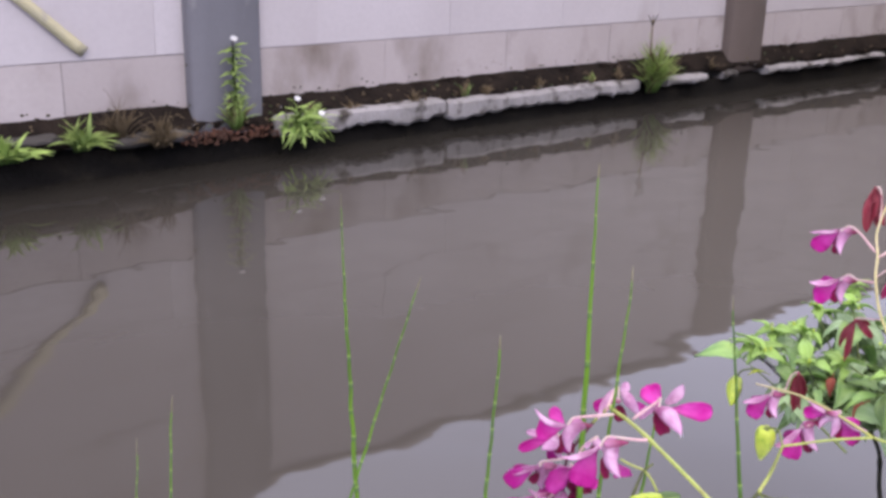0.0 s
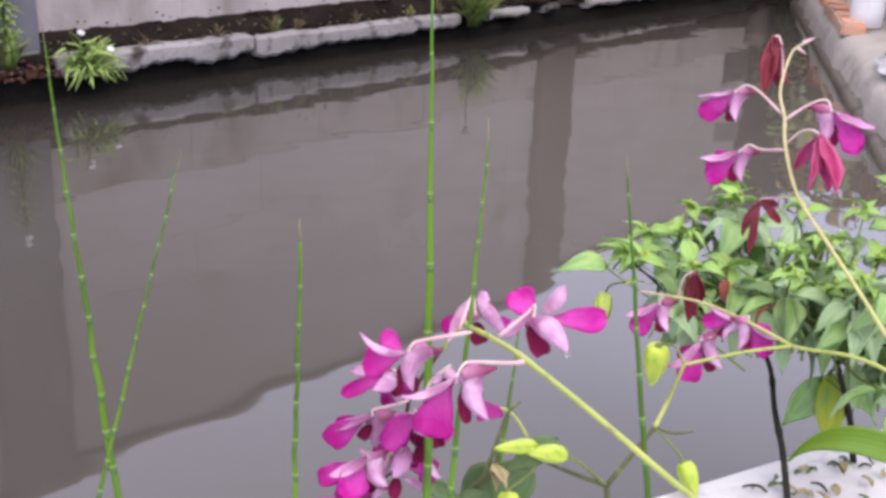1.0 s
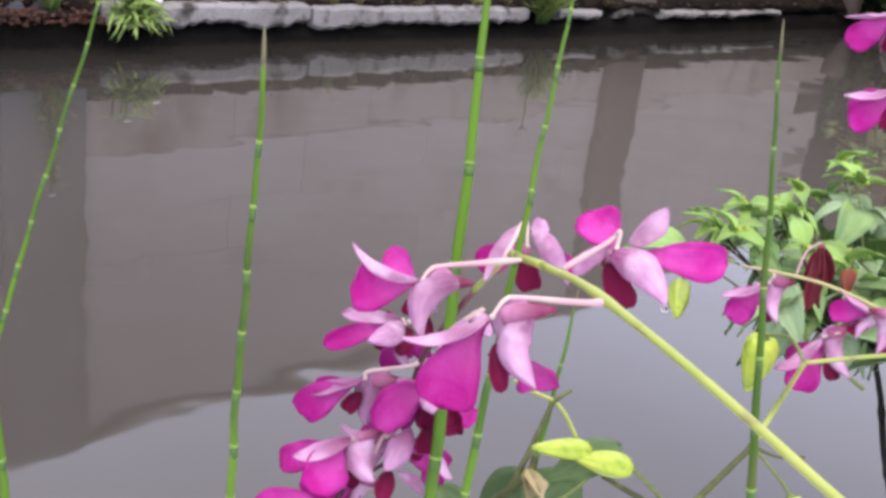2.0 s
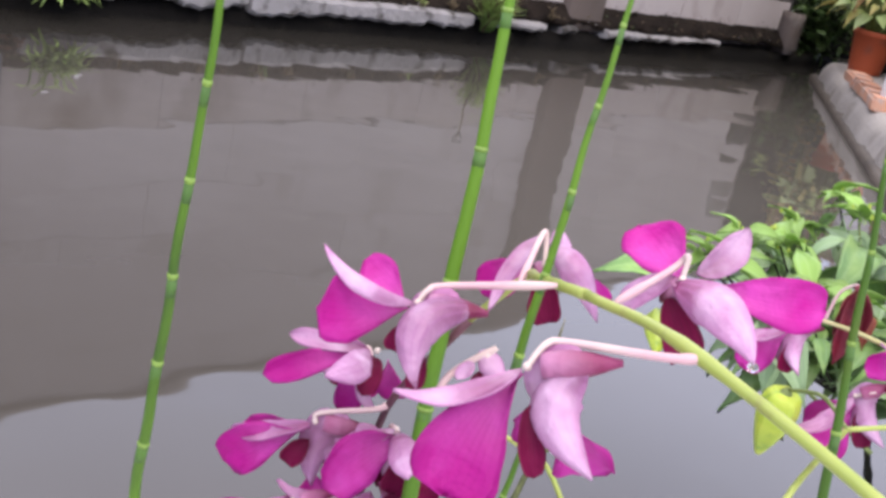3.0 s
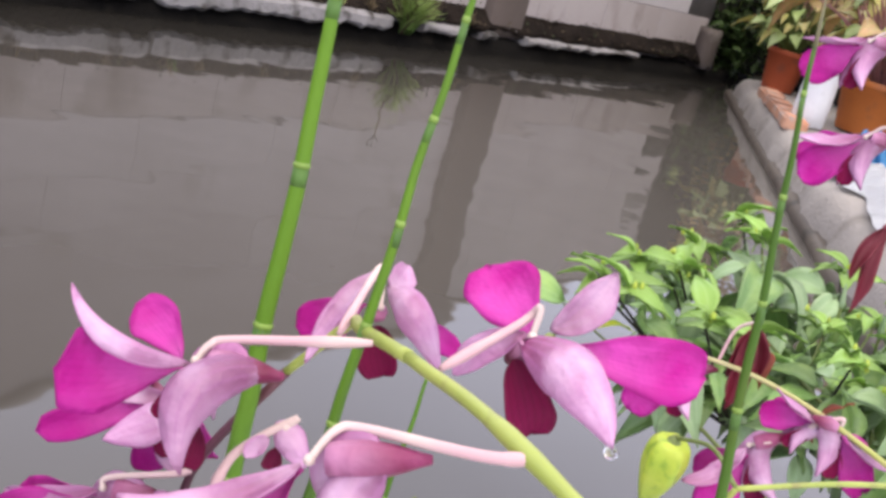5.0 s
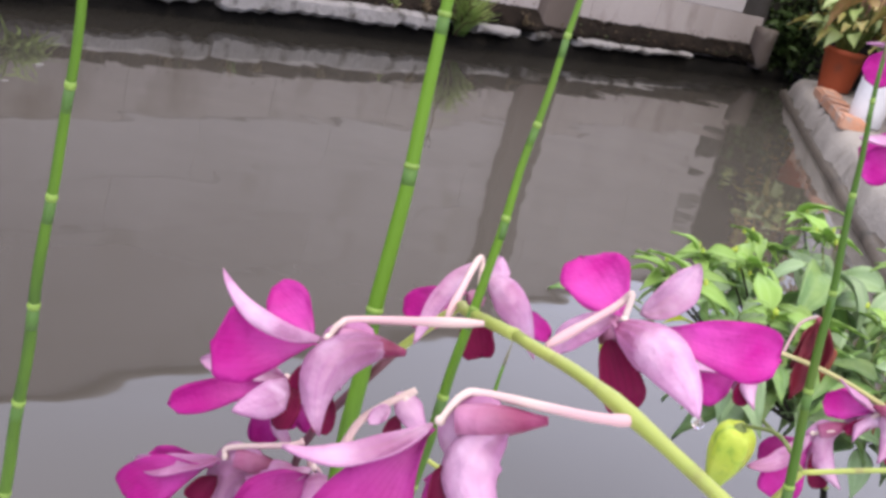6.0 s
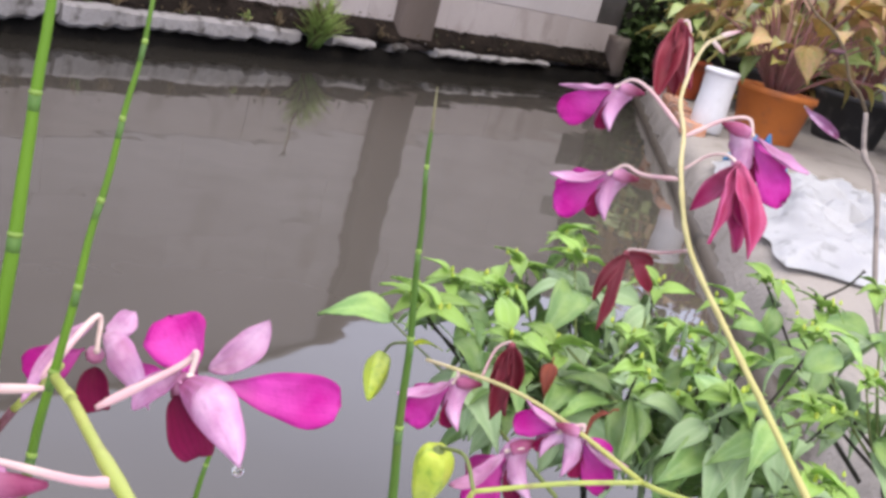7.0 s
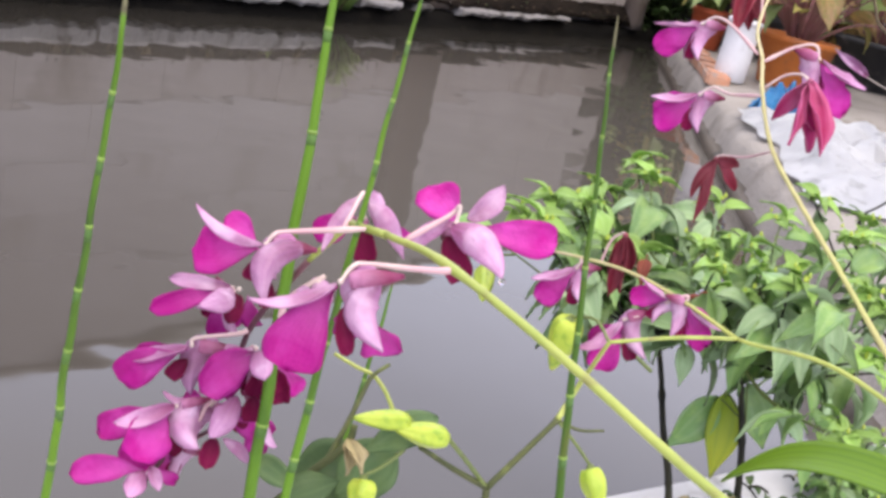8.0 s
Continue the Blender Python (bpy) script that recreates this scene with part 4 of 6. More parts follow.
flower(orchid, (0.6111, 0.5471, 0.3865), None, [
    ("sepal", (0.6108, 0.5475, 0.3864), (0.6009, 0.5653, 0.3755), (-0.7536, -0.0151, 0.6572), 0.0073, 0.06, 0.20, 0.50),
    ("petal", (0.6121, 0.5446, 0.3845), (0.5770, 0.5444, 0.3737), (-0.2098, -0.6918, 0.6909), 0.0195, 0.06, 0.12, 0.66),
    ("sepal", (0.6114, 0.5460, 0.3855), (0.5912, 0.5204, 0.3888), (-0.2712, 0.3325, 0.9033), 0.0117, 0.10, -0.20, 0.60),
    ("lip", (0.6125, 0.5399, 0.3792), (0.6077, 0.5427, 0.3641), (-0.8157, -0.5579, 0.1530), 0.0148, 0.00, 0.30, 0.55),
    ("lip", (0.6158, 0.5356, 0.3789), (0.6218, 0.5335, 0.3610), (-0.6103, -0.7843, -0.1111), 0.0144, 0.00, 0.30, 0.55),
    ("petal", (0.6161, 0.5362, 0.3800), (0.6350, 0.5338, 0.3639), (-0.3283, -0.9114, -0.2483), 0.0111, 0.05, 0.10, 0.60),
    ("lip", (0.6095, 0.5420, 0.3775), (0.6167, 0.5307, 0.3705), (-0.6304, -0.6557, 0.4155), 0.0158, 0.00, 0.30, 0.60),
    ("lip", (0.6057, 0.5376, 0.3672), (0.6045, 0.5370, 0.3543), (-0.7562, -0.6471, 0.0970), 0.0126, 0.00, 0.30, 0.60),
    ("hood", (0.6068, 0.5504, 0.3845), (0.5981, 0.5550, 0.3786), (-0.6376, -0.6203, 0.4568), 0.0115, 0.10, -0.25, 0.50),
])
flower(orchid, (0.5821, 0.5628, 0.3561), None, [
    ("sepal", (0.5823, 0.5632, 0.3568), (0.5569, 0.5720, 0.3510), (-0.3496, -0.4841, 0.8021), 0.0082, 0.05, 0.20, 0.50),
    ("petal", (0.5798, 0.5636, 0.3543), (0.5624, 0.5705, 0.3272), (-0.7359, -0.5952, 0.3229), 0.0161, 0.05, 0.12, 0.65),
    ("petal", (0.5795, 0.5630, 0.3532), (0.5562, 0.5566, 0.3390), (-0.3000, -0.5824, 0.7555), 0.0214, 0.06, 0.12, 0.62),
    ("petal", (0.5798, 0.5636, 0.3543), (0.5597, 0.5869, 0.3375), (-0.8190, -0.4433, 0.3644), 0.0146, 0.05, 0.12, 0.74),
    ("hood", (0.5863, 0.5604, 0.3584), (0.5799, 0.5421, 0.3446), (-0.5561, -0.3662, 0.7461), 0.0150, 0.10, -0.25, 0.45),
    ("lip", (0.5807, 0.5548, 0.3450), (0.5769, 0.5560, 0.3352), (-0.7606, -0.6067, 0.2309), 0.0104, 0.00, 0.30, 0.60),
    ("spur", (0.5843, 0.5619, 0.3577), (0.5944, 0.5538, 0.3609), (-0.6362, -0.6037, 0.4804), 0.0068, 0.05, -0.30, 0.40),
])
flower(orchid, (0.5642, 0.5547, 0.3313), None, [
    ("petal", (0.5631, 0.5561, 0.3318), (0.5349, 0.5723, 0.3313), (-0.4226, -0.7167, 0.5548), 0.0130, 0.05, 0.12, 0.66),
    ("hood", (0.5623, 0.5572, 0.3321), (0.5502, 0.5501, 0.3258), (-0.1973, -0.4462, 0.8729), 0.0101, 0.10, -0.25, 0.50),
    ("sepal", (0.5654, 0.5554, 0.3335), (0.5665, 0.5472, 0.3257), (-0.5791, -0.5997, 0.5523), 0.0061, 0.06, 0.20, 0.50),
    ("petal", (0.5679, 0.5524, 0.3327), (0.5777, 0.5506, 0.3242), (-0.0827, -0.9900, 0.1142), 0.0067, 0.06, 0.20, 0.50),
])
flower(orchid, (0.5943, 0.5424, 0.3592), None, [
    ("hood", (0.5997, 0.5424, 0.3665), (0.5823, 0.5387, 0.3515), (-0.4636, -0.5695, 0.6788), 0.0119, 0.10, -0.25, 0.50),
    ("petal", (0.5936, 0.5422, 0.3580), (0.6143, 0.5388, 0.3426), (-0.0924, -0.9910, 0.0968), 0.0106, 0.05, 0.12, 0.62),
    ("lip", (0.5961, 0.5433, 0.3627), (0.6070, 0.5392, 0.3525), (-0.2702, -0.9574, 0.1019), 0.0116, 0.00, 0.30, 0.60),
    ("lip", (0.5874, 0.5408, 0.3488), (0.5770, 0.5331, 0.3401), (-0.3822, -0.4214, 0.8224), 0.0112, 0.00, 0.35, 0.62),
    ("sepal", (0.5905, 0.5379, 0.3493), (0.6082, 0.5357, 0.3323), (-0.1383, -0.9903, -0.0149), 0.0058, 0.05, 0.20, 0.50),
])
flower(orchid, (0.5814, 0.4945, 0.4473), [(0.5832, 0.4939, 0.4495), (0.5727, 0.4992, 0.4408), (0.5665, 0.4984, 0.4327)], [
    ("hood", (0.5801, 0.4966, 0.4481), (0.5826, 0.4870, 0.4407), (-0.7025, -0.5354, 0.4688), 0.0072, 0.10, -0.25, 0.40),
    ("lip", (0.5791, 0.4939, 0.4432), (0.5810, 0.4954, 0.4356), (-0.7433, -0.5943, -0.3071), 0.0058, 0.00, 0.30, 0.60),
    ("sepal", (0.5785, 0.4959, 0.4447), (0.5768, 0.4997, 0.4387), (-0.9382, -0.3427, 0.0486), 0.0044, 0.05, 0.20, 0.50),
])

# smaller flowers crowded at the lower end of the front spray
for c, out, size in (((0.6228, 0.5573, 0.3714), (-0.35, 0.70, -0.35), 0.62), ((0.6014, 0.5599, 0.3528), (-0.55, 0.75, 0.10), 0.60), ((0.6175, 0.5449, 0.3541), (0.25, -0.55, -0.75), 0.58),
                     ((0.5843, 0.5572, 0.3366), (-0.40, 0.80, -0.20), 0.62), ((0.6162, 0.5762, 0.4008), (0.10, -0.50, -0.80), 0.55)):
    nodding(orchid, c, [Vector(c) + Vector((0.001, -0.002, 0.004)), Vector(c).lerp(Vector((0.6125, 0.5546, 0.3923)), 0.5)], out, size)

# the tall straw-coloured spray
orchid2 = thing("orchid", (0.63, -0.05, 0.15), "orchid with a tall thin straw-yellow stem and half-withered flowers", "orchid", "orchids on the bank")
STEM2 = [(0.63, -0.05, 0.15), (0.72, 0.105, 0.285), (0.80, 0.245, 0.378), (0.864, 0.355, 0.450), (0.886, 0.3945, 0.475), (0.9036, 0.4325, 0.503), (0.9235, 0.4561, 0.532),
         (0.945, 0.470, 0.550), (0.966, 0.486, 0.566), (0.990, 0.492, 0.592), (0.996, 0.484, 0.602)]
bm = bmesh.new()
pts = curve_points(STEM2, 70)
tube_into(bm, pts, [0.0017 - 0.0008 * i / 70 + 0.0003 * math.sin(i * 0.9) ** 8 for i in range(71)], 9)
part("stem", moved(bm, orchid2), M_RACHIS_PALE, orchid2)
nodding(orchid2, (0.9600, 0.5215, 0.5600), [(0.9610, 0.5140, 0.5662), (0.9570, 0.5000, 0.5640), (0.9480, 0.4745, 0.5515)], (-0.30, 0.88, -0.24), 0.88)
nodding(orchid2, (0.9340, 0.4985, 0.5180), [(0.9345, 0.4915, 0.5250), (0.9300, 0.4780, 0.5245), (0.9225, 0.4560, 0.5300)], (-0.30, 0.88, -0.30), 0.88)
nodding(orchid2, (0.9614, 0.4400, 0.5580), [(0.9610, 0.4450, 0.5655), (0.9560, 0.4560, 0.5610), (0.9440, 0.4690, 0.5480)], (0.60, -0.72, -0.34), 1.0)
wilted(orchid2, (0.9220, 0.4300, 0.5467), [(0.9125, 0.4422, 0.5191), (0.9012, 0.4236, 0.5096), (0.9228, 0.4180, 0.5054), (0.9116, 0.4067, 0.5075), (0.9240, 0.4180, 0.5190)],
       [(0.9240, 0.4370, 0.5490), (0.9290, 0.4480, 0.5450), (0.9270, 0.4570, 0.5350)], 0.0125, 3, M_WILT)
wilted(orchid2, (0.9273, 0.4723, 0.4826), [(0.9130, 0.4696, 0.4419), (0.9223, 0.4711, 0.4489), (0.9086, 0.4745, 0.4576), (0.9312, 0.4579, 0.4822), (0.9431, 0.4596, 0.4643)],
       [(0.9291, 0.4712, 0.4855), (0.9268, 0.4544, 0.4905), (0.9030, 0.4320, 0.5030)], 0.0075, 5)
wilted(orchid2, (0.9968, 0.5123, 0.6021), [(0.9913, 0.5155, 0.5698), (0.9758, 0.5037, 0.5602), (0.9964, 0.5025, 0.5612), (0.9868, 0.4904, 0.5687), (0.9860, 0.5080, 0.5640)],
       [(0.9980, 0.5080, 0.6030), (0.9900, 0.4990, 0.5900), (0.9760, 0.4905, 0.5760)], 0.0135, 8)
part("bud", moved(spur_bm((0.9955, 0.486, 0.601), (0.9990, 0.478, 0.606), 0.0030), orchid2), M_PEDICEL, orchid2, "tiny pale bud at the stem's end")
part("bud", moved(spur_bm((0.9935, 0.489, 0.597), (0.9985, 0.483, 0.592), 0.0028), orchid2), M_PEDICEL, orchid2, "tiny pale bud at the stem's end")

# the low spray
orchid3 = thing("orchid", (0.80, -0.02, 0.15), "orchid with a low branching green stalk and small magenta flowers", "orchid", "orchids on the bank")
part("stem", moved(tube_bm([(0.80, -0.02, 0.15), (0.845, 0.14, 0.33), (0.878, 0.324, 0.396), (0.8844, 0.4110, 0.3910)], 0.0019, 0.0013, 30, 8), orchid3), M_RACHIS, orchid3)
part("side_branch", moved(tube_bm([(0.8844, 0.4110, 0.3910), (0.8460, 0.4330, 0.3905), (0.8056, 0.4578, 0.3855)], 0.0013, 0.0012, 14, 8), orchid3), M_RACHIS, orchid3)
part("branch", moved(tube_bm([(0.8844, 0.4108, 0.3910), (0.8789, 0.4532, 0.4023), (0.8752, 0.4886, 0.4064), (0.8714, 0.5204, 0.4037), (0.8738, 0.5413, 0.3992)],
                             0.0014, 0.0009, 26, 8), orchid3), M_RACHIS_PALE, orchid3)
nodding(orchid3, (0.8698, 0.5193, 0.3967), [(0.8705, 0.5180, 0.4010), (0.8716, 0.5190, 0.4035)], (-0.32, 0.81, -0.49), 0.86)
nodding(orchid3, (0.8665, 0.4768, 0.3789), [(0.8670, 0.4700, 0.3840), (0.8740, 0.4640, 0.3870), (0.8790, 0.4545, 0.4010)], (-0.348, 0.566, -0.747), 0.95)
nodding(orchid3, (0.8807, 0.4466, 0.4004), [(0.8810, 0.4470, 0.4050), (0.8795, 0.4515, 0.4025)], (0.56, -0.73, -0.39), 0.80)
nodding(orchid3, (0.8800, 0.4560, 0.3990), [(0.8800, 0.4550, 0.4020)], (-0.30, 0.75, 0.30), 0.66)
wilted(orchid3, (0.8798, 0.4975, 0.4264), [(0.8770, 0.5010, 0.3990), (0.8760, 0.4960, 0.3850), (0.8800, 0.4900, 0.3890), (0.8850, 0.4900, 0.4020)],
       [(0.8810, 0.5000, 0.4270), (0.8800, 0.5060, 0.4200), (0.8735, 0.5060, 0.4050)], 0.0105, 11)

# a strap leaf of the orchids
leaf = thing("orchid_leaf", (0.76, 0.20, 0.15), "long glossy green orchid leaf arching over the slab", "leaf")
bm = blade_bm((0.77, 0.245, 0.398), (0.8293, 0.3781, 0.3277), (-0.5, 0.1, 0.85), 0.021, 0.35, 0.5, 0.17, 0.12, 0.9, 0.0, 0.25, 22, 8, 0.0012)
part("blade", moved(bm, leaf), M_BLADE, leaf)
part("leaf_base", moved(tube_bm([(0.76, 0.20, 0.15), (0.757, 0.205, 0.30), (0.77, 0.245, 0.398)], 0.005, 0.003, 14, 8), leaf), M_STALK, leaf)


# jointed reeds
def reed(base, top, radius, spacing, bend=(0, 0, 0), fine=0.45, label="slender bright green jointed reed", taper_from=0.40, tone=None):
    b, t = Vector(base), Vector(top)
    root = thing("reed", base, label, "reed", "reeds on the bank")
    n = 60
    mid = b.lerp(t, 0.5) + Vector(bend)
    pts = [p + Vector((noise.noise(p * 40), noise.noise(p * 40 + Vector((9, 0, 0))), 0)) * 0.0012 for p in curve_points([b, mid, t], n)]
    rad = [radius * (1 - (1 - fine) * max(0, (i / n - taper_from) / (1 - taper_from)) ** 1.3) for i in range(n + 1)]
    bm = bmesh.new()
    tube_into(bm, pts, rad, 10)
    part("stalk", moved(bm, root), tone or M_REED, root)
    d = (pts[-1] - pts[-3]).normalized()
    end = bmesh.new()
    tube_into(end, [pts[-1] - d * 0.001, pts[-1] + d * 0.006, pts[-1] + d * 0.013], [rad[-1] * 1.05, rad[-1] * 0.8, rad[-1] * 0.2], 8)
    part("tip", moved(end, root), M_REED_TIP, root, "dry brownish tip")
    length, z, i = (t - b).length, 0.02, 0
    gap = spacing
    while z < length - 0.012:
        u = z / length
        k = min(int(u * n), n - 1)
        p = pts[k].lerp(pts[k + 1], u * n - k)
        d = (pts[k + 1] - pts[k]).normalized()
        r = rad[k]
        for name, a, c, mat, grow in (("joint", 0.0000, 0.0016, M_REED_NODE, 1.16), ("joint_band", -0.0050, -0.0001, M_REED_BAND, 1.03)):
            bm = bmesh.new()
            tube_into(bm, [p + d * a, p + d * (a * 0.6 + c * 0.4), p + d * c], [r * 1.008, r * grow, r * 1.008], 10)
            part(name, moved(bm, root), mat, root)
        z += gap
        gap *= 0.99 if u < 0.75 else 0.93
    return root


reed((0.5225, 0.5751, 0.15), (0.4894, 0.5163, 0.546), 0.00185, 0.0290, (-0.002, 0.0, 0))
reed((0.5826, 0.5047, 0.15), (0.6285, 0.5578, 0.655), 0.00285, 0.0480, (0.001, 0.001, 0), 0.22, "stout bright green jointed reed", 0.45)
reed((0.5478, 0.4788, 0.15), (0.6200, 0.5022, 0.580), 0.00200, 0.0290, (0.002, 0.001, 0), 0.3)
reed((0.712, 0.3855, 0.15), (0.6850, 0.4465, 0.558), 0.00215, 0.0340, (-0.002, 0.002, 0), 0.28, "slender dark green jointed reed", 0.45, M_REED_DARK)
reed((0.4822, 0.6944, 0.15), (0.4345, 0.6610, 0.634), 0.00225, 0.0310, (-0.001, 0.0, 0), 0.15)
reed((0.3942, 0.6928, 0.15), (0.4945, 0.6352, 0.556), 0.00140, 0.0240, (0, 0, 0), 0.4)
reed((0.7832, 0.6363 - 0.02, 0.15), (0.8045, 0.6130, 0.356), 0.00200, 0.0300, (0, 0, 0), 0.4)
reed((0.2285, 0.6045, 0.15), (0.2500, 0.5920, 0.530), 0.00150, 0.0200, (0, 0, 0), 0.3)
reed((0.205, 0.6200, 0.15), (0.2260, 0.6000, 0.500), 0.00110, 0.0180, (0, 0, 0), 0.3)


# yellow-green seed pods on forked stalks
def pod_bm(base, tip, width):
    """A plump pod with shallow ribs and a pinched end."""
    b, t = Vector(base), Vector(tip)
    ax = (t - b)
    L = ax.length
    ax.normalize()
    s = ax.cross(Vector((0.3, 0.2, 1))).normalized()
    q = ax.cross(s)
    bm = bmesh.new()
    n, m = 14, 30
    rings = []
    for i in range(n + 1):
        u = i / n
        r = width / 2 * (math.sin(math.pi * (0.06 + 0.90 * u) ** 0.66) ** 0.58) * (1 - 0.30 * u * u)
        rings.append([bm.verts.new(b + ax * L * u + (s * math.cos(2 * math.pi * k / m) + q * math.sin(2 * math.pi * k / m)) * r * (1 + 0.09 * math.cos(10 * math.pi * k / m) + 0.05 * noise.noise(Vector((k * 0.5, u * 4, b.x * 90)))))
                      for k in range(m)])
    for r0, r1 in zip(rings, rings[1:]):
        for k in range(m):
            bm.faces.new((r0[k], r0[(k + 1) % m], r1[(k + 1) % m], r1[k]))
    bm.faces.new(rings[0])
    bm.faces.new(rings[-1])
    return bm


podplant = thing("pod_plant", (0.765, 0.475, 0.15), "forked green stalk bearing plump yellow-green seed pods", "plant")


def pod(base, tip, width, stalk, thick=0.0011, root=None):
    """One pod with its withered star of a cap and the stalk that carries it."""
    root = root or podplant
    base, tip = Vector(base), Vector(tip)
    ax = (tip - base).normalized()
    body = part("pod", moved(pod_bm(base, tip, width), root), M_POD, root, "plump ribbed yellow-green pod")
    bm = tube_bm([base - ax * 0.0025, base + ax * 0.0005, base + ax * 0.0022], 0.0016, width * 0.30, 6, 10)
    side = ax.orthogonal().normalized()
    for k in range(5):
        out = Matrix.Rotation(k * 1.257, 3, ax) @ side
        blade_bm(base + out * width * 0.18, base + out * width * 0.40 + ax * 0.004, out, 0.0036, 0.4, 0.6, 0.05, 0.1, 0.9, 0, 0, 4, 2, 0.0005, bm)
    part("pod_cap", moved(bm, root), M_STALK, body, "withered green-brown pod cap")
    if stalk:
        part("pod_stalk", moved(tube_bm([*stalk, base - ax * 0.002], thick, thick * 0.9, 12, 7), root), M_STALK, body)


FORK = (0.7581, 0.4849, 0.2897)
part("stem", moved(tube_bm([(0.765, 0.475, 0.15), (0.763, 0.478, 0.22), FORK], 0.0030, 0.0022, 12, 9), podplant), M_STALK_DARK, podplant)
JOINT = (0.7973, 0.4715, 0.3298)
bm = bmesh.new()
pts = curve_points([FORK, (0.7773, 0.4775, 0.3108), JOINT], 18)
tube_into(bm, pts, [0.0021 - 0.0004 * i / 18 + (0.0007 if i == 18 else 0) for i in range(19)], 9)
part("branch", moved(bm, podplant), M_STALK_DARK, podplant)
part("branch", moved(tube_bm([JOINT, (0.8157, 0.4725, 0.3466), (0.8056, 0.4578, 0.3855)], 0.0019, 0.0013, 16, 9), podplant), M_RACHIS, podplant, "pale green upper branch")
part("twig", moved(tube_bm([JOINT, (0.8042, 0.4588, 0.3272), (0.8142, 0.4481, 0.3292)], 0.0012, 0.0008, 10, 6), podplant), M_STALK_DARK, podplant)
part("branch", moved(tube_bm([FORK, (0.7303, 0.4946, 0.3073), (0.7060, 0.5042, 0.3242)], 0.0019, 0.0014, 12, 8), podplant), M_STALK_DARK, podplant)
pod((0.6948, 0.5084, 0.3413), (0.6669, 0.5230, 0.3444), 0.0112, [(0.7057, 0.5045, 0.3247), (0.7026, 0.5076, 0.3345)])
pod((0.7108, 0.4926, 0.3336), (0.6861, 0.5098, 0.3394), 0.0135, [FORK, (0.7350, 0.4911, 0.3135)], 0.0014)
pod((0.6714, 0.5119, 0.3119), (0.6636, 0.5050, 0.2968), 0.0150, [(0.6973, 0.5078, 0.3235), (0.6849, 0.5098, 0.3172)])
pod((0.7920, 0.4408, 0.3149), (0.7877, 0.4257, 0.2956), 0.0150, [JOINT, (0.7975, 0.4559, 0.3213)])
pod((0.8420, 0.5010, 0.3735), (0.8460, 0.5060, 0.3350), 0.0200, [(0.8056, 0.4578, 0.3855), (0.8300, 0.4800, 0.3850)])
for at, tip, face, wd in (((0.7218, 0.5066, 0.3363), (0.6840, 0.5249, 0.3170), (-0.6, -0.4, 0.7), 0.020), ((0.7099, 0.5213, 0.3138), (0.6862, 0.5380, 0.2803), (-0.6, -0.4, 0.7), 0.034),
                          ((0.7059, 0.5398, 0.3016), (0.6901, 0.5745, 0.2695), (-0.5, -0.4, 0.8), 0.028), ((0.6855, 0.5513, 0.2841), (0.6846, 0.5265, 0.2579), (-0.6, -0.3, 0.8), 0.030)):
    part("leaf", moved(blade_bm(at, tip, face, wd, 0.4, 0.7, 0.08, 0.12, 1.1, 0.03, 0.2, 12, 6, 0.0004), podplant), M_LEAF_SHADE, podplant)

# a second stem of the same kind, gone woody, with a broken tip and a curled dry leaf
old_stem = thing("pod_plant", (0.640, 0.545, 0.15), "woody stem with a broken tip and curled dry leaf", "plant")
part("stem", moved(tube_bm([(0.640, 0.545, 0.15), (0.6618, 0.5714, 0.2411), (0.6739, 0.5574, 0.2811), (0.6896, 0.5410, 0.3106), (0.6944, 0.5409, 0.3227)], 0.0028, 0.0019, 26, 8), old_stem), M_STALK_DARK, old_stem)
part("twig", moved(tube_bm([(0.6849, 0.5475, 0.2997), (0.7023, 0.5522, 0.3134), (0.7207, 0.5582, 0.3288), (0.7277, 0.5594, 0.3356), (0.7365, 0.5556, 0.3425)], 0.0018, 0.0011, 22, 7), old_stem), M_STALK_DARK, old_stem)
part("branch", moved(tube_bm([(0.7135, 0.5792, 0.3441), (0.7230, 0.5683, 0.3381), (0.7284, 0.5600, 0.3355), (0.7289, 0.5503, 0.3304), (0.7266, 0.5388, 0.3220)], 0.0011, 0.0013, 18, 7), old_stem), M_RACHIS, old_stem)
for tip in ((0.6700, 0.5125, 0.3155), (0.6666, 0.5194, 0.3116)):
    part("dry_leaf", moved(blade_bm((0.6697, 0.5259, 0.3299), tip, (-0.7, -0.5, 0.4), 0.009, 0.5, 0.7, 0.2, 0.5, 1.0, 0.1, 1.4, 14, 6, 0.0004), old_stem), M_LEAF_CURL, old_stem)
for root_at, tip, wd in (((0.6591, 0.5454, 0.2929), (0.6576, 0.5828, 0.2950), 0.014), ((0.6568, 0.5495, 0.2843), (0.6821, 0.5339, 0.2950), 0.020)):
    part("leaf", moved(blade_bm(root_at, tip, (-0.6, -0.4, 0.7), wd, 0.4, 0.7, 0.08, 0.12, 1.1, 0.03, 0.2, 12, 6, 0.0004), old_stem), M_LEAF_SHADE, old_stem)


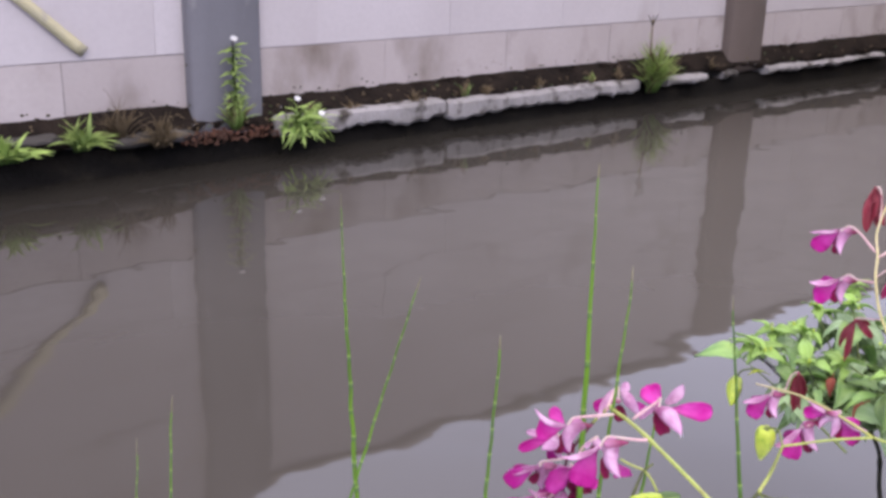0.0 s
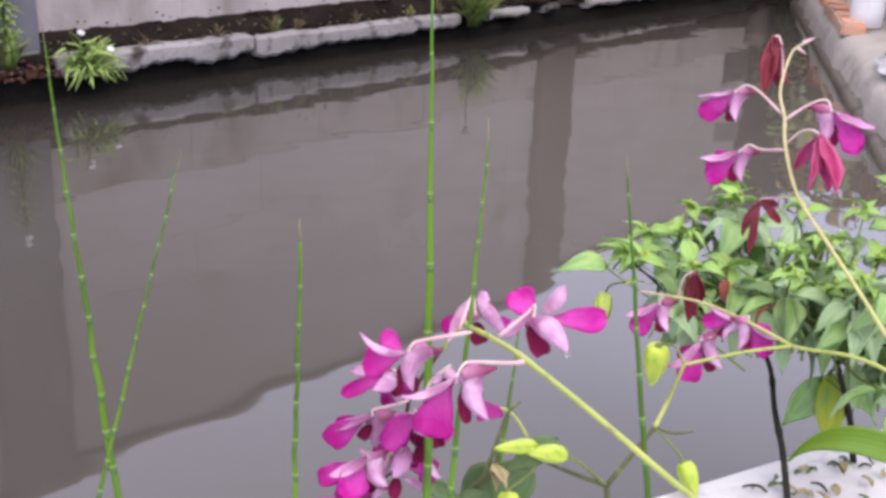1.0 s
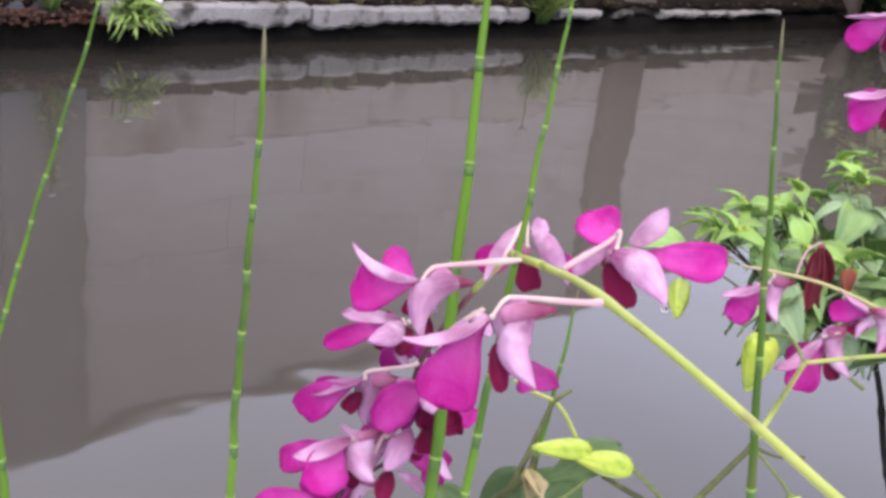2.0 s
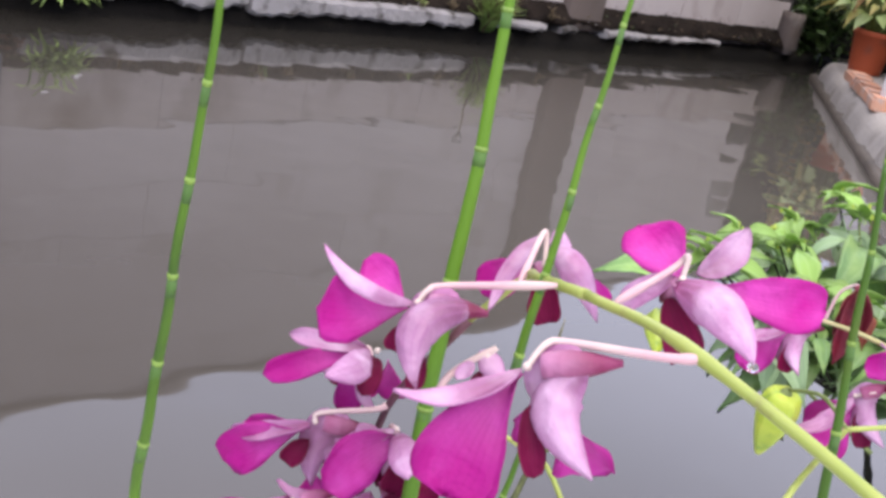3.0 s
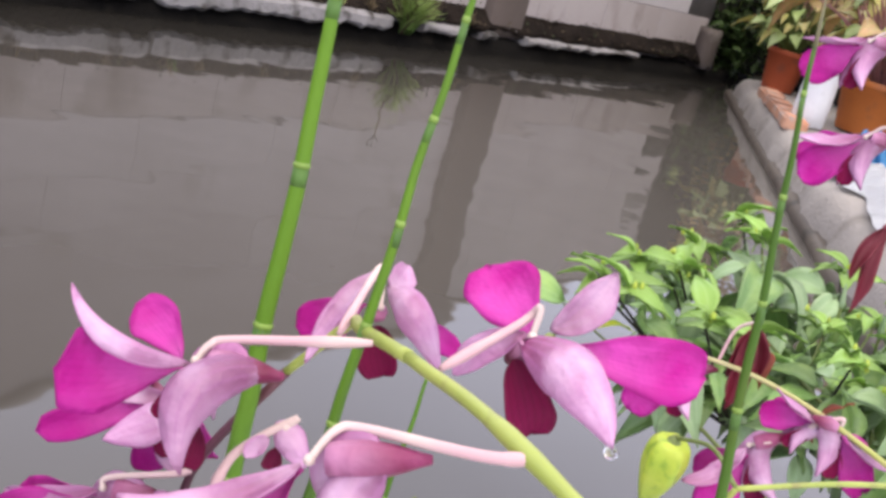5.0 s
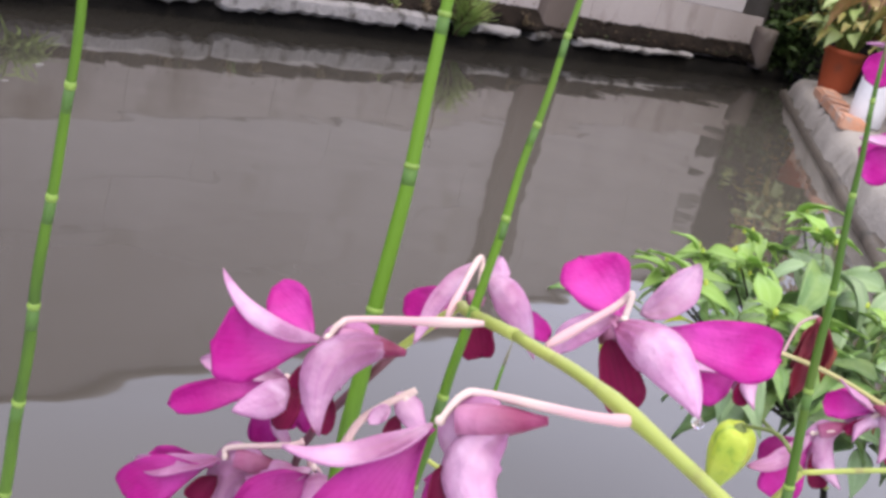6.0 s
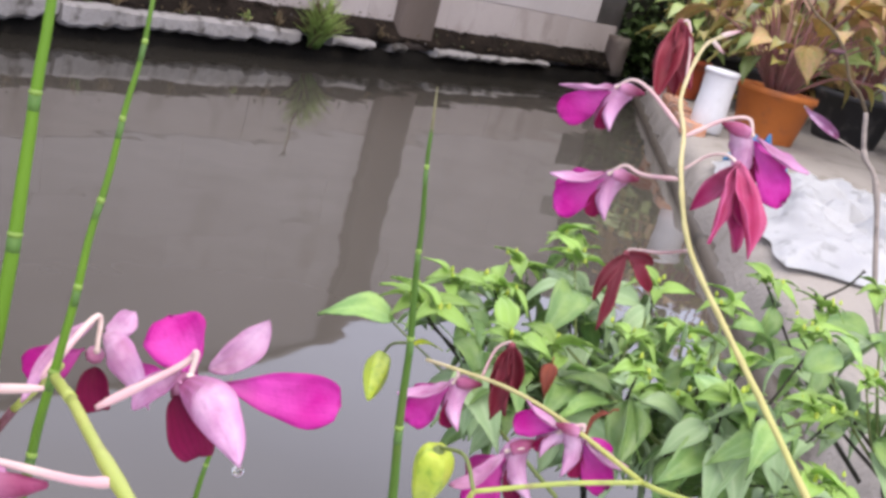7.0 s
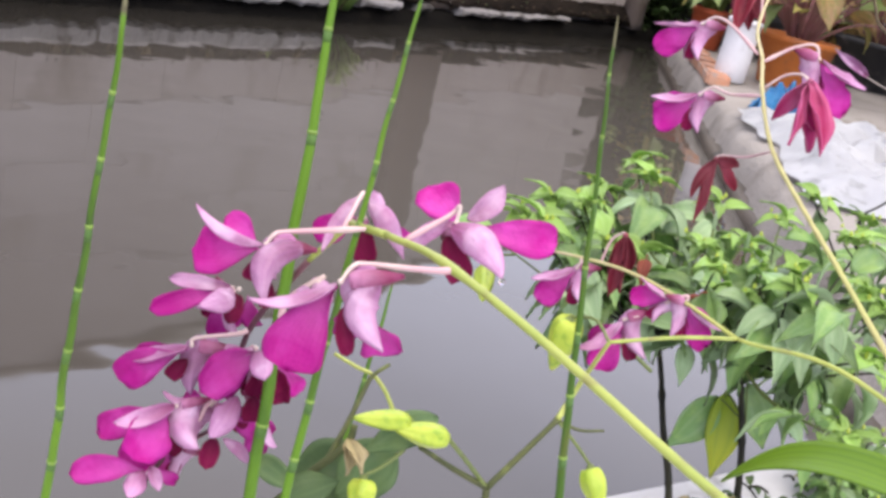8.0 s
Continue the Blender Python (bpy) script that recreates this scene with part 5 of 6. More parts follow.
# ---- chili bushes ----
def leaf_mesh(name, material, length, width, seed):
    rng = random.Random(seed)
    bm = blade_bm((0, 0, 0), (0, length, 0), (0, 0, 1), width, 0.36, 0.75, rng.uniform(0.06, 0.14), rng.uniform(0.10, 0.2), 1.25, rng.uniform(0.01, 0.04),
                  rng.uniform(-0.3, 0.3), 9, 6, 0.0004, seed=seed)
    for v in bm.verts:
        v.co.z -= 0.35 * (v.co.y / length) ** 2 * length * rng.uniform(0.9, 1.1)
    tube_into(bm, [Vector((0, -length * 0.22, -0.001)), Vector((0, -0.1 * length, 0.0005)), Vector((0, 0.02 * length, 0))], [0.0007, 0.0006, 0.0005], 5)
    me = bpy.data.meshes.new(name)
    bmesh.ops.recalc_face_normals(bm, faces=bm.faces)
    bm.to_mesh(me)
    bm.free()
    for p in me.polygons:
        p.use_smooth = True
    me.materials.append(material)
    return me


LEAVES = [leaf_mesh("leaf", m, l, w, i) for i, (m, l, w) in enumerate((
    (M_LEAF, 0.056, 0.028), (M_LEAF, 0.048, 0.022), (M_LEAF_DULL, 0.058, 0.030), (M_LEAF, 0.038, 0.016), (M_LEAF_DULL, 0.046, 0.023)))]
YOUNG = [leaf_mesh("young_leaf", M_LEAF_YOUNG, l, w, 20 + i) for i, (l, w) in enumerate(((0.026, 0.012), (0.034, 0.016), (0.020, 0.010)))]
YELLOW = leaf_mesh("leaf_yellow", M_LEAF_YELLOW, 0.036, 0.018, 31)
RED = leaf_mesh("leaf_dead", M_LEAF_RED, 0.024, 0.012, 33)


def leaf_pose(at, yaw, pitch, roll, root, scale=1.0):
    return Matrix.Translation(Vector(at) - root.location) @ Matrix.Rotation(yaw, 4, "Z") @ Matrix.Rotation(pitch, 4, "X") @ Matrix.Rotation(roll, 4, "Y") @ Matrix.Scale(scale, 4)


def bush(base, trunk, clusters, seed, label, per=9, young=6, size=1.0):
    """A chili bush: a forked dark stem and tufts of leaves at its tips."""
    rng = random.Random(seed)
    root = thing("chili_bush", base, label, "chili plant", "chili bushes on the bank")
    bm = bmesh.new()
    bend = curve_points([(Vector(p) + Vector((rng.uniform(-1, 1), rng.uniform(-1, 1), 0)) * (0.0025 if 0 < k < len(trunk) - 1 else 0)) for k, p in enumerate(trunk)], 24)
    tube_into(bm, bend, [0.0036 - 0.0013 * k / 24 + (0.0009 if k in (9, 16) else 0) for k in range(25)], 9)
    part("stem", moved(bm, root), M_BARK, root)
    fork = Vector(trunk[-1])
    for c in clusters:
        c = Vector(c)
        start = Vector(trunk[-1]).lerp(Vector(trunk[-2]), rng.uniform(0, 0.5))
        mid = start.lerp(c, 0.5) + Vector((rng.uniform(-0.012, 0.012), rng.uniform(-0.012, 0.012), -0.012))
        path = [start, mid, c]
        part("branch", moved(tube_bm(path, 0.0019, 0.0009, 12, 6), root), M_BARK if rng.random() < 0.55 else M_STALK, root)
        cp = curve_points(path, 12)
        for i in range(per):
            u = rng.uniform(0.45, 1.0)
            p = cp[int(u * 12)]
            yaw = i * 2.4 + rng.uniform(-0.5, 0.5)
            off = Vector((math.sin(-yaw), math.cos(yaw), 0)) * 0.010 * size
            share("leaf", rng.choice(LEAVES), root, leaf_pose(p + off + Vector((0, 0, rng.uniform(-0.006, 0.004))), yaw, rng.uniform(-1.1, 0.45), rng.uniform(-0.7, 0.7), root, size * rng.uniform(0.65, 1.12)))
        for i in range(young):
            yaw = i * 2.4 + rng.uniform(-0.6, 0.6)
            share("young_leaf", rng.choice(YOUNG), root, leaf_pose(c + Vector((rng.uniform(-0.006, 0.006), rng.uniform(-0.006, 0.006), rng.uniform(0.0, 0.008))), yaw,
                                                                  rng.uniform(-0.2, 0.75), rng.uniform(-0.6, 0.6), root, size * rng.uniform(0.7, 1.15)))
        for i in range(3):
            e = c + Vector((rng.uniform(-0.014, 0.014), rng.uniform(-0.014, 0.014), rng.uniform(0.002, 0.014)))
            part("flower_bud", moved(pod_bm(e, e + Vector((0.001, 0.001, 0.0045)), 0.0030), root), M_POD, root)
    return root


chili = bush((1.0459, 0.4538, 0.15), [(1.0459, 0.4538, 0.15), (1.0714, 0.4783, 0.1877), (1.1035, 0.5043, 0.2128), (1.1365, 0.5292, 0.2373), (1.085, 0.530, 0.300)],
             [(1.205, 0.640, 0.400), (1.145, 0.536, 0.362), (1.205, 0.520, 0.364), (1.074, 0.622, 0.380), (1.150, 0.600, 0.400), (1.037, 0.634, 0.380),
              (1.010, 0.567, 0.372), (1.135, 0.490, 0.335), (1.060, 0.492, 0.372), (1.005, 0.640, 0.366), (1.075, 0.560, 0.356), (0.990, 0.620, 0.372), (1.110, 0.640, 0.360), (1.160, 0.650, 0.372)], 4,
             "bushy green chili plant with drooping leaves on the slab", 13, 8)
chili2 = bush((1.17, 0.439, 0.15), [(1.17, 0.439, 0.15), (1.168, 0.448, 0.20), (1.145, 0.462, 0.26), (1.114, 0.473, 0.312)],
              [(1.080, 0.437, 0.378), (1.170, 0.487, 0.360), (1.262, 0.432, 0.388), (1.075, 0.382, 0.392), (1.130, 0.375, 0.330), (1.200, 0.370, 0.305),
               (1.290, 0.400, 0.330), (1.060, 0.360, 0.290), (1.255, 0.478, 0.342), (1.285, 0.514, 0.376), (1.225, 0.560, 0.384)], 9,
              "second green chili plant, dense with pale-backed leaves", 12, 7)
chili3 = bush((1.42, 0.33, 0.15), [(1.42, 0.33, 0.15), (1.415, 0.35, 0.22), (1.405, 0.38, 0.29)],
              [(1.400, 0.463, 0.380), (1.470, 0.430, 0.400), (1.370, 0.400, 0.340), (1.480, 0.360, 0.330), (1.340, 0.503, 0.398), (1.330, 0.462, 0.372)], 15,
              "thin chili plant with bare dark twigs and few leaves", 7, 8)
low = bush((1.27, 0.36, 0.15), [(1.27, 0.36, 0.15), (1.27, 0.362, 0.160), (1.268, 0.365, 0.172)],
           [(1.209, 0.372, 0.190), (1.250, 0.392, 0.195), (1.310, 0.388, 0.200), (1.290, 0.345, 0.195), (1.337, 0.360, 0.195), (1.230, 0.345, 0.185), (1.270, 0.365, 0.215)], 21,
           "low dark herb with small leaves spreading over the slab", 24, 3, 0.62)

# leaves that hang out on their own
for mesh, p, yaw, pitch, roll, sc in ((LEAVES[0], (1.0550, 0.6888, 0.3290), 0.75, 0.10, -0.55, 1.0), 
                                      (RED, (0.9626, 0.4661, 0.3827), 0.4, -0.9, 0.2, 1.0), (RED, (0.985, 0.520, 0.385), 2.0, -0.7, 0.2, 0.9), (YELLOW, (0.980, 0.600, 0.360), 1.0, 0.3, 0.2, 0.6)):
    share("leaf", mesh, chili, leaf_pose(p, yaw, pitch, roll, chili, sc))
bm = tube_bm([(0.985, 0.490, 0.305), (1.01, 0.57, 0.32), (1.0550, 0.6888, 0.327)], 0.0015, 0.0008, 12, 6)
part("branch", moved(bm, chili), M_STALK, chili)

pod((1.0442, 0.6843, 0.3005), (0.9859, 0.6467, 0.2975), 0.0190, [(1.0480, 0.6600, 0.3240), (1.0480, 0.6800, 0.3140)], 0.0012, chili)

# bare twigs, upright young fruit and one long leaf among the bushes
for a, b, w in (((1.1561, 0.4914, 0.3361), (1.1598, 0.4859, 0.3732), 0.0052), ((1.1904, 0.5108, 0.3640), (1.1845, 0.5111, 0.3839), 0.0050), ((1.1665, 0.5374, 0.3786), (1.1700, 0.5410, 0.3956), 0.0040)):
    fruit = part("fruit", moved(pod_bm(a, b, w), chili2), M_LEAF_DULL, chili2, "slender pale green young chili")
    a, b = Vector(a), Vector(b)
    part("fruit_stalk", moved(tube_bm([a - (b - a) * 0.45 + Vector((0, 0, -0.004)), a, a + (b - a) * 0.06], 0.0009, 0.0016, 8, 6), chili2), M_STALK, fruit)
part("branch", moved(tube_bm([(1.114, 0.473, 0.312), (1.128, 0.468, 0.322), (1.1542, 0.4583, 0.3425), (1.160, 0.455, 0.352)], 0.0017, 0.0011, 14, 7), chili2), M_BARK, chili2)
part("branch", moved(tube_bm([(1.114, 0.473, 0.312), (1.0944, 0.5115, 0.335), (1.0774, 0.5544, 0.3632)], 0.0019, 0.0012, 14, 7), chili2), M_STALK, chili2)
part("branch", moved(tube_bm([(1.114, 0.473, 0.312), (1.145, 0.485, 0.325), (1.1561, 0.4914, 0.3361)], 0.0014, 0.0010, 10, 7), chili2), M_STALK, chili2)
for a, b, w, mat in (((1.1735, 0.4806, 0.2407), (1.1529, 0.464, 0.1640), 0.034, M_LEAF_YELLOW), ((1.1683, 0.4848, 0.2342), (1.1336, 0.5064, 0.1805), 0.034, M_LEAF), ((1.190, 0.470, 0.250), (1.205, 0.440, 0.190), 0.034, M_LEAF)):
    part("leaf", moved(blade_bm(a, b, (-0.75, -0.5, 0.35), w, 0.4, 0.75, 0.06, 0.15, 1.2, 0.03, 0.2, 12, 6, 0.0005), chili2), mat, chili2)
    part("leaf_stalk", moved(tube_bm([(1.160, 0.452, 0.225), a, Vector(a).lerp(Vector(b), 0.08)], 0.0009, 0.0007, 8, 6), chili2), M_STALK, chili2)
part("leaf", moved(blade_bm((1.1215, 0.4664, 0.3328), (1.0999, 0.3799, 0.325), (-0.7, -0.4, 0.6), 0.014, 0.4, 0.6, 0.05, 0.3, 1.1, 0.02, 0.2, 14, 6, 0.0005), chili2), M_LEAF, chili2)
pts = curve_points([(1.405, 0.38, 0.245), (1.3856, 0.4367, 0.3001), (1.3957, 0.4547, 0.3269), (1.4100, 0.4623, 0.3469), (1.4269, 0.4755, 0.385)], 26)
bm = bmesh.new()
tube_into(bm, pts, [0.0024 - 0.0006 * i / 26 + (0.0008 if i in (9, 16, 21) else 0) for i in range(27)], 8)
tube_into(bm, curve_points([(1.4269, 0.4755, 0.385), (1.4424, 0.4598, 0.4023), (1.4537, 0.4514, 0.4205)], 12), [0.0013 - 0.00003 * i + (0.001 if i == 12 else 0) for i in range(13)], 7)
for i in range(9):
    a = i * 2.4
    e = Vector((1.4269, 0.4755, 0.385)) + Vector((math.cos(a), math.sin(a), 0.5 * math.sin(i * 1.3))) * 0.003
    tube_into(bm, [e * 0.4 + Vector((1.4269, 0.4755, 0.385)) * 0.6, e, e + Vector((math.cos(a), math.sin(a), 0.8)) * 0.003], [0.0018, 0.0022, 0.0006], 6)
part("branch", moved(bm, chili3), M_BARK, chili3, "bare dark twig with a knobbly joint")

# fallen leaves and bits of twig round the stems
rng = random.Random(91)
for mat, lab, n, size, slim in ((M_LEAF_CURL, "dry curled leaves fallen on the slab", 26, 0.015, 0.55), (M_LEAF_SHADE, "small dark green leaves fallen on the slab", 60, 0.012, 0.6),
                                (M_BARK, "dark bits of twig on the slab", 14, 0.024, 0.07)):
    bm = bmesh.new()
    for i in range(n):
        c = Vector((rng.uniform(1.03, 1.42), 0, 0.1535))
        c.y = 0.50 - (c.x - 1.03) * 0.36 - abs(rng.gauss(0.035, 0.045))
        a = rng.uniform(0, 6.28)
        d = Vector((math.cos(a), math.sin(a), rng.uniform(0.0, 0.35))) * size * rng.uniform(0.5, 1.4)
        blade_bm(c, c + d, (rng.gauss(0, 0.3), rng.gauss(0, 0.3), 1), size * slim * rng.uniform(0.7, 1.2), 0.5, 0.6, 0.18, 0.3, 0.9, 0.05, rng.uniform(-0.6, 0.6), 6, 3, 0.0022 if mat is M_BARK else 0.0006, bm, i)
    tagged(mesh_object("litter", bm, mat), lab, "litter", kind="stuff")

# a dry stick stuck in the bank
stick = thing("withered_flower_stem", (2.130, 0.460, 0.14), "dry grey withered flower stem with one limp bud", "dry stem")
pts = curve_points([(2.130, 0.460, 0.14), (2.146, 0.533, 0.231), (2.164, 0.6046, 0.415), (2.158, 0.6399, 0.4613), (2.1654, 0.662, 0.5239)], 40)
bm = bmesh.new()
tube_into(bm, pts, [0.0046 - 0.001 * i / 40 + (0.0022 if i in (20, 30) else 0.0009 if i in (19, 21, 29, 31) else 0) for i in range(41)], 8)
part("rod", moved(bm, stick), M_STICK, stick)
bm = tube_bm([(2.1654, 0.662, 0.5239), (2.1621, 0.6817, 0.5501), (2.1560, 0.7000, 0.5640), (2.1549, 0.7217, 0.6023), (2.148, 0.7486, 0.6308), (2.1339, 0.7823, 0.6507),
              (2.1226, 0.8246, 0.6947)], 0.0034, 0.0020, 40, 7)
part("shrivelled_tip", moved(bm, stick), M_GRASS_DRY, stick, "shrivelled brown end of the stem")
part("side_stalk", moved(tube_bm([(2.158, 0.6399, 0.4613), (2.1334, 0.6889, 0.4781), (2.1112, 0.7419, 0.5093)], 0.0016, 0.0014, 14, 6), stick), M_STICK, stick)
bm = blade_bm((2.1370, 0.680, 0.4740), (2.1120, 0.7400, 0.5080), (-0.8, -0.5, 0.32), 0.016, 0.45, 0.7, 0.05, 0.5, 0.9, 0.08, 0.8, 14, 6, 0.0012, seed=2)
part("limp_bud", moved(bm, stick), M_SEPAL, stick, "limp pink withered bud")
part("shrivelled_bud", moved(pod_bm((2.1560, 0.7217, 0.6040), (2.140, 0.745, 0.6000), 0.008), stick), M_RACHIS_DARK, stick, "shrivelled dark bud")


# ---- the far side: weeds at the foot of the wall ----
def tuft(name, base, label, category, n, height, spread, material, seed, width=0.007, droop=0.5, dry=0.0, group="", lean=(0, -0.3, 0)):
    """A tuft of strap leaves that rise from one place and arch over."""
    rng = random.Random(seed)
    root = thing(name, base, label, category, group)
    for k, (mat, share_of) in enumerate(((material, 1 - dry), (M_GRASS_DRY, dry))):
        cnt = round(n * share_of)
        if not cnt:
            continue
        bm = bmesh.new()
        for i in range(cnt):
            a = rng.uniform(0, 2 * math.pi)
            r = spread * rng.uniform(0.25, 1.0)
            b = Vector((rng.uniform(-1, 1) * spread * 0.2, rng.uniform(-1, 1) * 0.01, 0))
            h = height * rng.uniform(0.45, 1.0) * (1 - 0.4 * r / spread)
            tip = b + Vector((math.cos(a) * r, math.sin(a) * r * 0.7, 0)) + Vector(lean) * r * 0.6 + Vector((0, 0, h * (1 - droop * r / spread)))
            blade_bm(b, tip, Vector((-math.cos(a), -math.sin(a) - 0.4, 1.2)), width * rng.uniform(0.7, 1.2), 0.4, 0.5, rng.uniform(0.08, 0.22), 0.15, 1.1, 0, 0, 6, 2, 0.0006, bm)
        part("leaves" if k == 0 else "dry_leaves", bm, mat, root)
    return root


def blossom(root, p, size, n=6):
    bm = bmesh.new()
    for i in range(n):
        a = 2 * math.pi * i / n
        d = Vector((math.cos(a), -0.45 + 0.55 * math.sin(a), 0.25 + 0.6 * math.sin(a)))
        blade_bm(Vector(p), Vector(p) + d * size, (0, -1, 0.2), size * 0.7, 0.6, 0.6, 0.1, 0.1, 0.6, 0, 0, 4, 2, 0.0006, bm)
    part("blossom", bm, M_PETAL_WHITE, root, "small white blossom")


lily = tuft("flowering_weed", (1.765, 3.055, 0.105), "bright green weed with two white blossoms by the grey post", "weed", 34, 0.16, 0.10, M_GRASS, 1, 0.011, 0.7)
rng = random.Random(52)
bm = bmesh.new()
for i in range(130):
    b = Vector((rng.gauss(0, 0.03), rng.uniform(-0.045, 0.0), rng.uniform(-0.01, 0.05)))
    a, e = rng.uniform(0, 2 * math.pi), rng.uniform(-0.9, 1.1)
    d = Vector((math.cos(a) * math.cos(e), -0.35 + 0.5 * math.sin(a) * math.cos(e), math.sin(e))) * rng.uniform(0.04, 0.10)
    blade_bm(b, b + d, (rng.gauss(0, 0.5), -0.6, 1), rng.uniform(0.006, 0.013), 0.4, 0.6, rng.uniform(0.05, 0.3), 0.2, 1.0, 0.03, rng.uniform(-0.5, 0.5), 6, 2, 0.0006, bm, i)
part("hanging_leaves", bm, M_GRASS, lily)
blossom(lily, (-0.02, -0.02, 0.115), 0.013)
blossom(lily, (0.05, -0.06, 0.065), 0.013)
tall = tuft("flowering_weed", (1.555, 3.115, 0.12), "tall weed with one white blossom in front of the post", "weed", 60, 0.20, 0.08, M_GRASS, 2, 0.009, 0.25, 0.3)
part("stem", tube_bm([(0, 0, 0), (-0.004, -0.01, 0.14), (-0.008, -0.015, 0.30)], 0.004, 0.0025, 10, 6), M_BARK, tall)
bm = bmesh.new()
for i in range(70):
    h = 0.08 + 0.20 * i / 70
    a = i * 2.4
    blade_bm((-0.006, -0.012, h), (-0.006 + (0.03 + 0.03 * math.sin(i * 1.7)) * math.cos(a), -0.02 + 0.04 * math.sin(a), h + 0.02 * math.sin(i * 2.9)), (0, -0.5, 1), 0.012, 0.4, 0.5, 0.15, 0.1, 1, 0, 0, 5, 2, 0.0006, bm)
part("leaves", bm, M_GRASS, tall)
blossom(tall, (-0.008, -0.02, 0.305), 0.014)
tuft("weed", (1.02, 3.07, 0.12), "yellow-green rosette of strap leaves on the ledge", "weed", 46, 0.18, 0.125, M_GRASS, 3, 0.014, 0.75, 0.0, "rosette weeds")
tuft("weed", (0.80, 3.07, 0.11), "yellow-green rosette of strap leaves on the ledge", "weed", 46, 0.18, 0.13, M_GRASS, 4, 0.014, 0.75, 0.0, "rosette weeds")
tuft("weed", (1.27, 3.075, 0.10), "dry brown and reddish weed beside the post", "weed", 90, 0.17, 0.11, M_GRASS_DRY, 5, 0.007, 0.6, 0.4)
tuft("weed", (1.15, 3.12, 0.12), "dry brown weed against the foot of the wall", "weed", 60, 0.22, 0.10, M_GRASS_DRY, 25, 0.006, 0.4, 0.2)
grass = tuft("grass_tuft", (3.60, 3.09, 0.07), "upright tuft of light green grass on the ledge", "grass", 240, 0.33, 0.15, M_GRASS, 6, 0.011, 0.25, 0.25)
part("seed_head", tube_bm([(-0.03, -0.01, 0.0), (-0.04, -0.01, 0.2), (-0.045, -0.012, 0.33)], 0.004, 0.003, 10, 6), M_GRASS_DRY, grass)
for i, dx in enumerate((-0.03, 0.03, 0.0)):
    part("seed_head", tube_bm([(-0.044, -0.012, 0.30), (-0.044 + dx * 0.6, -0.012, 0.33), (-0.044 + dx, -0.012, 0.345)], 0.003, 0.002, 6, 6), M_BARK, grass)
for i, (x, h, s) in enumerate(((2.30, 0.06, 7), (2.55, 0.07, 8), (2.66, 0.05, 9), (2.95, 0.05, 10), (3.25, 0.045, 11), (2.02, 0.05, 12), (3.42, 0.06, 13), (1.86, 0.05, 14), (4.05, 0.05, 15))):
    tuft("weed", (x, 3.13, 0.135), "small dry weed in the soil at the wall's foot", "weed", 16, h * 1.6, 0.05, M_GRASS if i % 3 == 1 else M_GRASS_DRY, s, 0.006, 0.3, 0.5, "small weeds")

# moss crust round the foot of the grey post, a mouldy batten against the wall
bm = bmesh.new()
rng = random.Random(5)
for i in range(260):
    s = bmesh.ops.create_icosphere(bm, subdivisions=1, radius=1)["verts"]
    c = Vector((rng.uniform(1.36, 1.72), rng.uniform(3.085, 3.15), rng.uniform(0.085, 0.128)))
    r = rng.uniform(0.003, 0.010)
    for v in s:
        v.co = c + Vector((v.co.x * r, v.co.y * r * 0.7, v.co.z * r * 0.6)) * (1 + 0.3 * noise.noise(v.co * 3 + c * 9))
tagged(mesh_object("moss", bm, M_MOSS), "rusty red moss crust at the foot of the post", "moss", kind="stuff")
batten = mesh_object("batten", prism_bm([(-0.018, -0.003), (0.018, -0.003), (0.018, 0.003), (-0.018, 0.003)], 0.62, 0.03, 0.002, 1), M_STAIN_WOOD)
ax = (Vector((1.09, 3.186, 0.40)) - Vector((0.80, 3.186, 0.675))).normalized()
sd = Vector((0, -1, 0)).cross(ax)
batten.matrix_world = Matrix(((ax.x, sd.x, 0, 1.09 - ax.x * 0.62), (ax.y, sd.y, -1, 3.188 - ax.y * 0.62), (ax.z, sd.z, 0, 0.40 - ax.z * 0.62), (0, 0, 0, 1)))
tagged(batten, "mouldy yellow-brown batten slanting across the white wall", "batten")


# ---- potted plants on the slanting bank ----
def pot(at, radius, height, material, label, soil_mat=M_SOIL, rim=0.02, group="pots on the bank", taper=0.72):
    root = thing("flower_pot", at, label, "pot", group)
    r = radius
    prof = [(r * taper, 0), (r * (taper + 0.02), 0.004), (r * 0.94, height - rim * 1.4), (r, height - rim * 1.3), (r * 1.01, height - 0.003), (r * 0.985, height), (r * 0.93, height - 0.002), (r * 0.88, height - 0.03)]
    part("pot_body", lathe_bm(prof, 36), material, root)
    part("soil", lathe_bm([(r * 0.895, height - 0.032), (r * 0.6, height - 0.022), (r * 0.2, height - 0.018)], 20), soil_mat, root)
    return root


def broad_leaf(name, material, length, width, seed):
    me = leaf_mesh(name, material, length, width, seed)
    return me


BROAD = [broad_leaf("broad_leaf", m, l, w, 40 + i) for i, (m, l, w) in enumerate(((M_CALAD_CREAM, 0.19, 0.13), (M_CALAD, 0.16, 0.11), (M_CROTON, 0.21, 0.14), (M_CROTON, 0.17, 0.12), (M_CROTON, 0.14, 0.08), (M_LEAF_GOLD, 0.17, 0.085), (M_LEAF_ROSY, 0.15, 0.07), (M_LEAF_GOLD, 0.12, 0.05)))]


